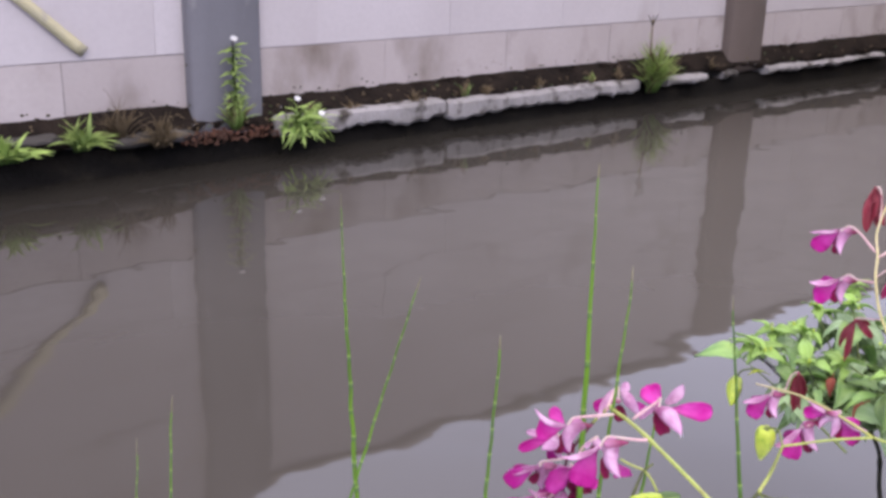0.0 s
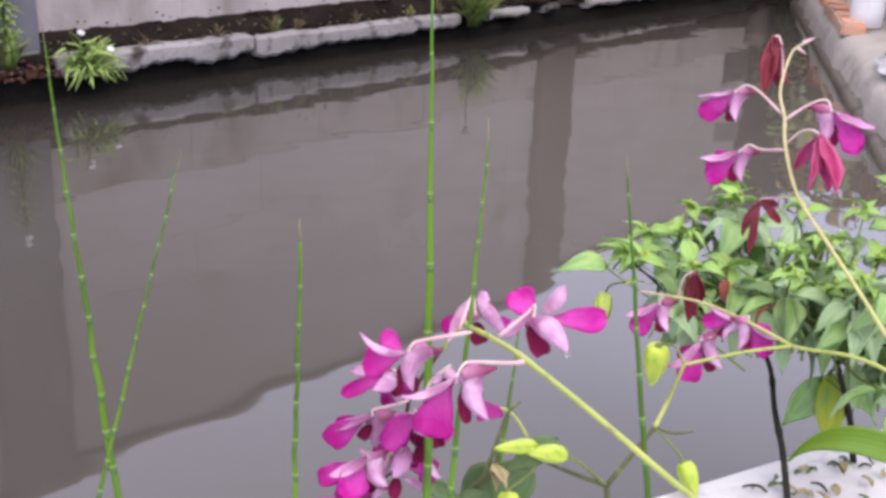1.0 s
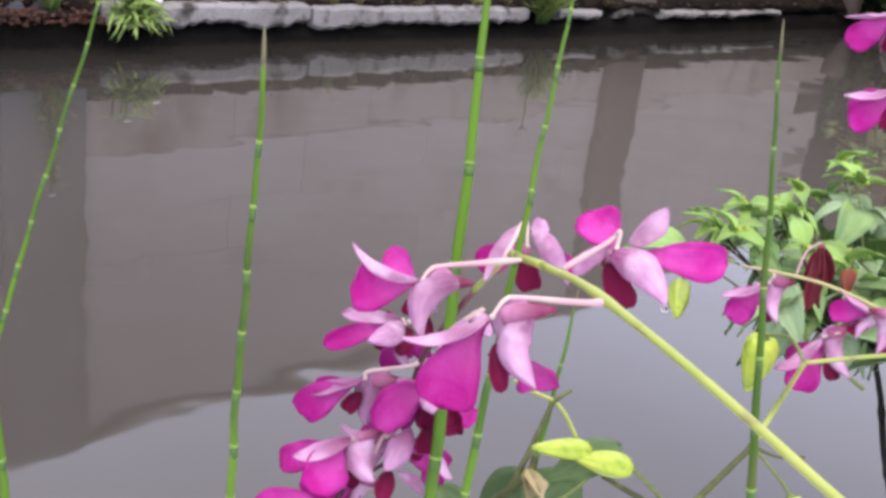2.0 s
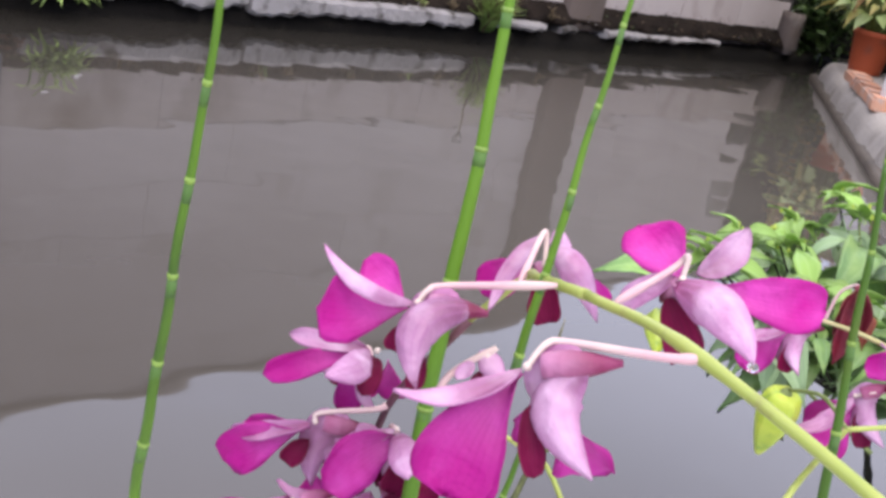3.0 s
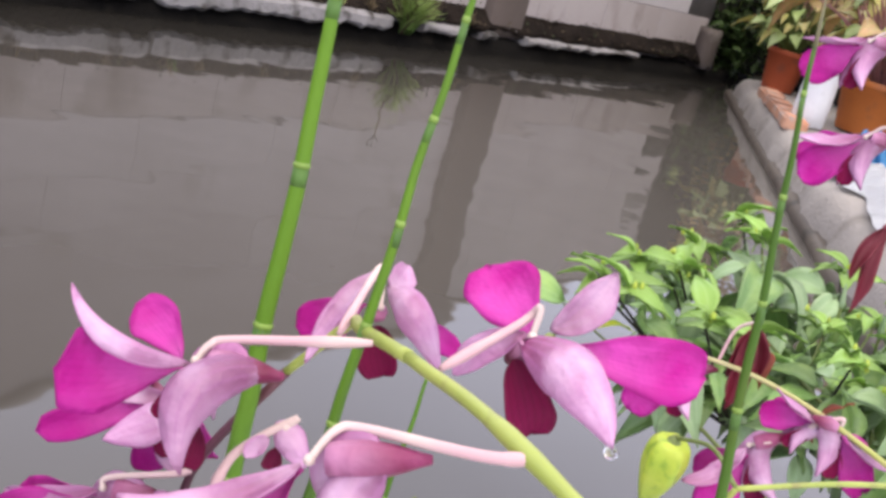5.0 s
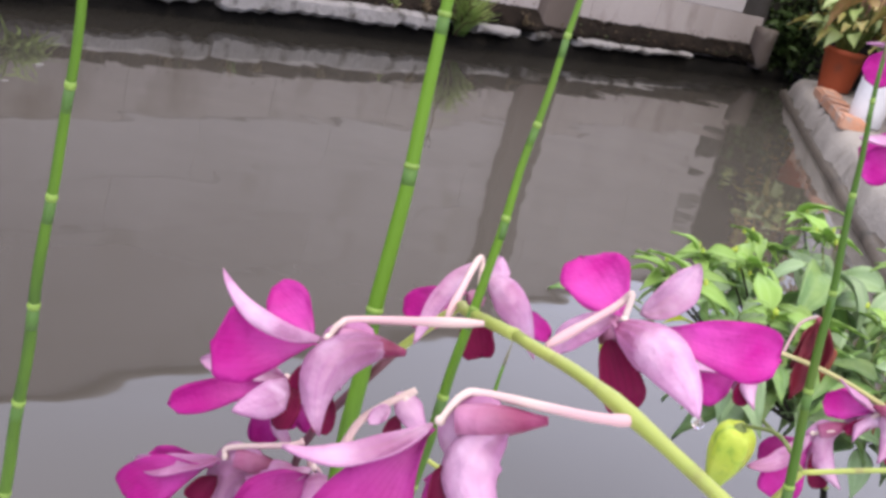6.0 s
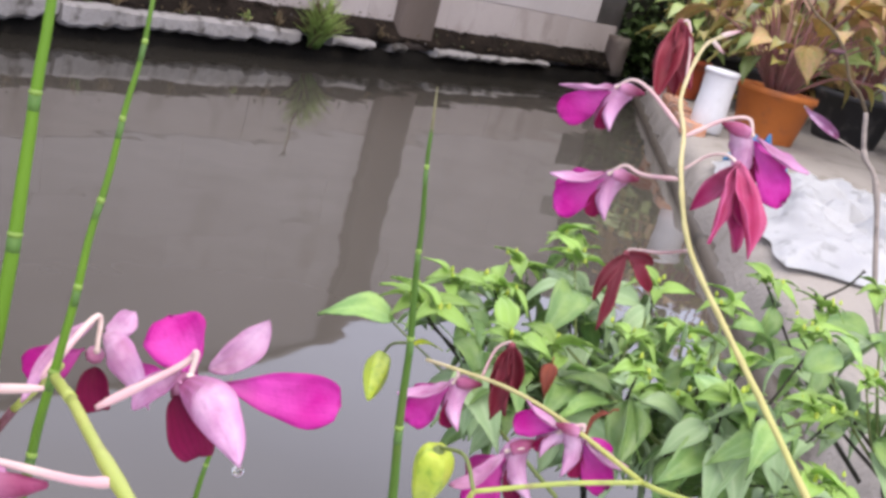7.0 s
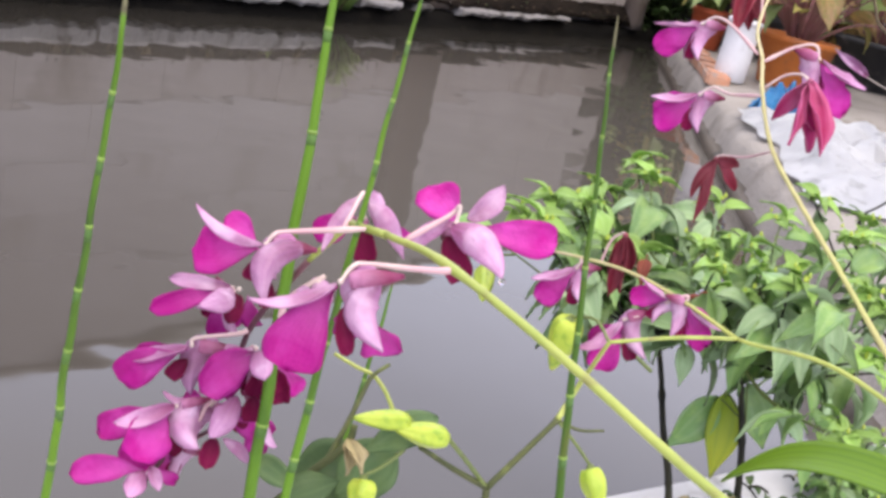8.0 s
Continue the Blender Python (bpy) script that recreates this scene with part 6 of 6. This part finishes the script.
def foliage_plant(at, label, count, low, high, reach, kinds, seed, stalk_mat, leaf_size=1.0):
    """A potted foliage plant: bare stalks from the middle, each with one broad leaf."""
    rng = random.Random(seed)
    root = thing("foliage_plant", at, label, "plant", "foliage plants in pots")
    for i in range(count):
        a = i * 2.4 + rng.uniform(-0.4, 0.4)
        r = reach * rng.uniform(0.25, 1.0)
        top = Vector((math.cos(a) * r, math.sin(a) * r, rng.uniform(low, high)))
        b = Vector((math.cos(a) * 0.03, math.sin(a) * 0.03, -0.02))
        part("leaf_stalk", tube_bm([b, b.lerp(top, 0.55) + Vector((0, 0, 0.05)), top], 0.0045, 0.003, 10, 6), stalk_mat, root)
        share("leaf", BROAD[rng.choice(kinds)], root, leaf_pose(root.location + top, a - math.pi / 2, rng.uniform(-0.75, 0.35), rng.uniform(-0.6, 0.6), root, leaf_size * rng.uniform(0.6, 1.25)))
    return root


p_or = on_bank(3.25, 0.40)
p_or.z = bank_height(0.40) + 0.006
pot(p_or, 0.165, 0.21, M_TERRA, "wide orange terracotta pot of bronze-leaved plants")
foliage_plant(p_or + Vector((0, 0, 0.20)), "sprawling plant with bronze, yellow and green leaves on pink stalks", 62, 0.10, 0.46, 0.38, (2, 3, 4, 5, 6, 7, 7, 1, 4), 3, M_PINK_STEM)
p_re = on_bank(4.32, 0.16)
p_re.z = bank_height(0.16) + 0.006
pot(p_re, 0.105, 0.20, M_TERRA_RED, "small red-orange terracotta pot near the water")
foliage_plant(p_re + Vector((0, 0, 0.19)), "leafy plant with green and cream leaves in the small pot", 76, 0.06, 0.30, 0.22, (0, 1, 7, 5, 7), 5, M_STALK, 0.62)
p_wh = on_bank(3.02, 0.13)
p_wh.z = bank_height(0.13) + 0.006
can = thing("plastic_canister", p_wh, "scuffed white plastic canister between the orange pots", "canister")
part("canister_body", lathe_bm([(0.058, 0), (0.064, 0.006), (0.066, 0.08), (0.064, 0.16), (0.066, 0.225), (0.068, 0.228), (0.068, 0.240), (0.060, 0.242)], 28), M_WHITE, can)
part("canister_lid", lathe_bm([(0.0695, 0.226), (0.0695, 0.244), (0.064, 0.248), (0.02, 0.249)], 28), M_WHITE, can)
for s, d, r, h, m, lab in ((3.93, 0.90, 0.20, 0.22, M_BLACK, "wide black plastic pot behind the orange one"), (4.00, 1.32, 0.13, 0.17, M_TEAL, "teal plastic pot beside the black one"),
                           (4.3, 0.55, 0.15, 0.22, M_BLACK, "black plastic pot in the shade of the plants"), (4.66, 0.34, 0.16, 0.24, M_BLACK, "black plastic pot near the corner of the pond")):
    q = on_bank(s, d)
    q.z = bank_height(d) + 0.008
    pot(q, r, h, m, lab)
    foliage_plant(q + Vector((0, 0, h - 0.01)), "leggy plant with dull bronze and green leaves", 44, 0.10, 0.60, 0.34, (2, 6, 5, 7, 1, 4), int(s * 10), M_PINK_STEM)

# the sack left on the bank, its print uppermost at one end
rng = random.Random(17)
def sack_part(s0, s1, d0, d1, seed, lift=0.0, nx=64, ny=40):
    bm = bmesh.new()
    rows = []
    for i in range(nx + 1):
        row = []
        for j in range(ny + 1):
            u, w_ = i / nx, j / ny
            wob = 0.06 * noise.noise(Vector((u * 3, w_ * 3, seed))) + 0.035 * noise.noise(Vector((u * 9, w_ * 7, seed)))
            p = on_bank(s0 + (s1 - s0) * u + wob, d0 + (d1 - d0) * w_ + wob * 0.7)
            edge = min(1, 6 * min(u, 1 - u), 6 * min(w_, 1 - w_))
            p.z = bank_height(max(0.02, d0 + (d1 - d0) * w_)) + 0.010 + lift + edge * (0.030 + 0.060 * abs(noise.noise(Vector((u * 5, w_ * 4, seed + 3)))) + 0.062 * abs(noise.noise(Vector((u * 10 + w_ * 4, w_ * 6, seed)))) - 0.026 * abs(noise.noise(Vector((u * 23, w_ * 17 + u * 6, seed)))))
            row.append(bm.verts.new(p))
        rows.append(row)
    for a, b in zip(rows, rows[1:]):
        for j in range(ny):
            bm.faces.new((a[j], a[j + 1], b[j + 1], b[j]))
    bmesh.ops.solidify(bm, geom=bm.faces[:], thickness=0.003)
    return bm


sack = thing("sack", on_bank(1.5, 0.3, 0.16), "crumpled white plastic sack with a blue printed corner on the bank", "sack")
part("cloth", moved(sack_part(0.95, 2.22, 0.06, 0.62, 4.0), sack), M_SHEET, sack)
part("print", moved(sack_part(2.16, 2.40, 0.12, 0.30, 6.0, 0.006), sack), M_BLUE, sack, "blue printed corner of the sack")

# broken brick edging along the top of the bank
brick_me = []
for i in range(4):
    bm = box_bm(-0.095, -0.045, 0, 0.095, 0.045, 0.05, 0.008, 2)
    for v in bm.verts:
        v.co += Vector((noise.noise(v.co * 20 + Vector((i, 0, 0))), noise.noise(v.co * 22 + Vector((0, i, 0))), noise.noise(v.co * 21))) * 0.010
    me = bpy.data.meshes.new("brick")
    bmesh.ops.recalc_face_normals(bm, faces=bm.faces)
    bm.to_mesh(me)
    bm.free()
    me.materials.append(M_BRICK)
    brick_me.append(me)
rng = random.Random(12)
s = 2.95
while s < 4.15:
    b = new("brick", rng.choice(brick_me))
    q = on_bank(s, 0.075 + rng.uniform(-0.012, 0.015))
    q.z = 0.145
    b.matrix_world = Matrix.Translation(q) @ Matrix.Rotation(BANK_TURN + rng.uniform(-0.12, 0.12), 4, "Z") @ Matrix.Rotation(rng.uniform(-0.08, 0.08), 4, "X")
    tagged(b, "weathered orange brick set in the bank's edge", "brick", "edging bricks")
    s += rng.uniform(0.19, 0.25) if s < 3.7 else 0.4

# the shaded corner behind the end of the wall
pier = mesh_object("pier", prism_bm([(-0.05, -0.06), (0.05, -0.06), (0.06, 0.05), (-0.05, 0.06)], 0.24, 0.04, 0.012, 7), M_POST_BROWN)
pier.matrix_world = Matrix.Translation((6.40, 3.15, 0.08)) @ Matrix(((0, 0, 1, 0), (0, 1, 0, 0), (1, 0, 0, 0), (0, 0, 0, 1)))
tagged(pier, "broken pale concrete stub at the end of the wall", "stub", kind="structure")
blk = tagged(mesh_object("concrete_block", box_bm(-0.07, -0.06, 0, 0.07, 0.06, 0.16, 0.008, 2), M_BANK), "grey concrete block in the shade", "block")
blk.matrix_world = pose(6.74, 3.36, 0.20, 0, 0, 20)


def shrub(at, label, n, size, leaf, seed, mats):
    rng = random.Random(seed)
    root = thing("shrub", at, label, "shrub", "shrubs in the corner")
    bm = bmesh.new()
    limbs = []
    for i in range(9):
        a = i * 2.4
        tip = Vector((math.cos(a) * size[0] * rng.uniform(0.3, 0.8), math.sin(a) * size[1] * rng.uniform(0.3, 0.8), size[2] * rng.uniform(0.5, 0.95)))
        tube_into(bm, curve_points([Vector((0, 0, 0)), tip * 0.5 + Vector((0, 0, 0.08)), tip], 8), [0.014 - 0.0012 * k for k in range(9)], 6)
        limbs.append(tip)
    part("limbs", bm, M_BARK, root)
    for k, m in enumerate(mats):
        bm = bmesh.new()
        for i in range(n // len(mats)):
            c = limbs[rng.randrange(len(limbs))] * rng.uniform(0.35, 1.12) + Vector((rng.gauss(0, 0.12), rng.gauss(0, 0.12), rng.gauss(0, 0.09)))
            c.z = max(0.03, c.z)
            d = Vector((rng.gauss(0, 1), rng.gauss(0, 1), rng.gauss(-0.3, 0.6))).normalized() * leaf * rng.uniform(0.6, 1.2)
            blade_bm(c, c + d, (rng.gauss(0, 0.5), rng.gauss(-0.5, 0.5), 1), leaf * 0.45, 0.4, 0.6, 0.1, 0.15, 1.1, 0, 0, 4, 2, 0.0008, bm)
        part("crown", bm, m, root)
    return root


shrub((6.86, 3.28, 0.06), "low dark green shrub hiding the corner of the pond", 700, (0.34, 0.22, 0.5), 0.09, 31, (M_BUSH, M_BUSH))
shrub((6.95, 3.65, 0.08), "dark green shrub in the far corner of the pond", 700, (0.55, 0.5, 1.05), 0.11, 2, (M_BUSH, M_BUSH, M_CALAD))
shrub((7.35, 3.0, 0.10), "tall shrub with bronze leaves behind the bank", 700, (0.6, 0.6, 1.35), 0.12, 6, (M_BUSH, M_CROTON))
shrub((6.60, 2.30, 0.07), "low shrub with green and bronze leaves on the bank", 500, (0.45, 0.4, 0.75), 0.11, 7, (M_CALAD, M_CROTON, M_BUSH))
shrub((6.25, 1.95, 0.17), "leafy low shrub beside the pots", 600, (0.5, 0.4, 0.8), 0.13, 17, (M_CALAD, M_CROTON, M_CROTON))
shrub((7.0, 2.2, 0.07), "bronze-leaved shrub against the grey wall", 700, (0.6, 0.5, 1.2), 0.14, 18, (M_CROTON, M_BUSH))
shrub((8.2, 3.9, 0.08), "tall dark shrub behind the corner", 700, (0.9, 0.8, 1.7), 0.13, 8, (M_BUSH,))


# black-green moss that climbs from the soil onto the wall and the post
rng = random.Random(71)
bm = bmesh.new()
for i in range(300):
    x = rng.uniform(0.5, 6.3)
    patch = noise.noise(Vector((x * 1.7, 3, 0))) + 0.5 * noise.noise(Vector((x * 6, 5, 0)))
    z = 0.195 + abs(rng.gauss(0, 0.018 + 0.022 * max(0, patch)))
    y = 3.199 - rng.uniform(0, 0.002)
    if 1.70 > x > 1.40:
        x, y, z = rng.choice((1.682, 1.415)), 3.165 + rng.uniform(0, 0.03), 0.13 + abs(rng.gauss(0, 0.13))
    r = rng.uniform(0.0015, 0.0045)
    vs = bmesh.ops.create_icosphere(bm, subdivisions=1, radius=1)["verts"]
    for v in vs:
        v.co = Vector((x, y, z)) + Vector((v.co.x * r * 1.6, v.co.y * r * 0.4, v.co.z * r)) * (1 + 0.4 * noise.noise(v.co * 3 + Vector((x, z, 0)) * 40))
tagged(mesh_object("moss", bm, M_WALL_MOSS), "black-green moss spotting the foot of the whitewashed wall", "moss", kind="stuff")


# scraps of leaf and grit caught in the soil along the wall
rng = random.Random(44)
for mat, lab, n, size in ((M_GRASS_DRY, "brown leaf scraps and twigs in the soil by the wall", 150, 0.015), (M_BUSH, "small dark green sprouts in the soil by the wall", 45, 0.013),
                          (M_LEDGE, "pale mortar crumbs in the soil by the wall", 30, 0.008)):
    bm = bmesh.new()
    for i in range(n):
        x = rng.uniform(0.55, 6.2) if i % 4 else rng.gauss(1.55, 0.3)
        y = rng.uniform(3.095, 3.17)
        z = 0.135 + max(0.0, y - 3.13) * 1.1 + rng.uniform(0.0, 0.014)
        c = Vector((x, y, z))
        d = Vector((rng.gauss(0, 1), rng.gauss(0, 0.6), abs(rng.gauss(0.2, 0.6)))).normalized() * size * rng.uniform(0.5, 1.5)
        blade_bm(c, c + d, (rng.gauss(0, 0.4), -0.6, 1), size * rng.uniform(0.25, 0.6), 0.5, 0.5, 0.15, 0.3, 0.9, 0, 0, 3, 2, 0.002 if mat is M_LEDGE else 0.0008, bm)
    tagged(mesh_object("litter", bm, mat), lab, "litter", kind="stuff")


# ---- the blocks of the far wall ----
def block_mesh(width, tag, gap, bevel):
    bm = box_bm(0, 0, gap / 2, width - gap * 0.3, 0.10, 0.2 - gap / 2, bevel)
    me = bpy.data.meshes.new("block" + tag)
    bm.to_mesh(me)
    bm.free()
    return me


for low in (True, False):
    full = block_mesh(0.6, "", *((0.006, 0.0015) if low else (0.0016, 0.0006)))
    full.materials.append(M_BLOCK_LOW if low else M_BLOCK)
    for row in range(6):
        if (row == 0) != low:
            continue
        x = -6.78 if row % 2 == 0 else -7.075
        while x < 5.9:
            share("block", full, wall, Matrix.Translation((x, 0.001 * math.sin(x * 7 + row), 0.2 * row)))
            x += 0.6
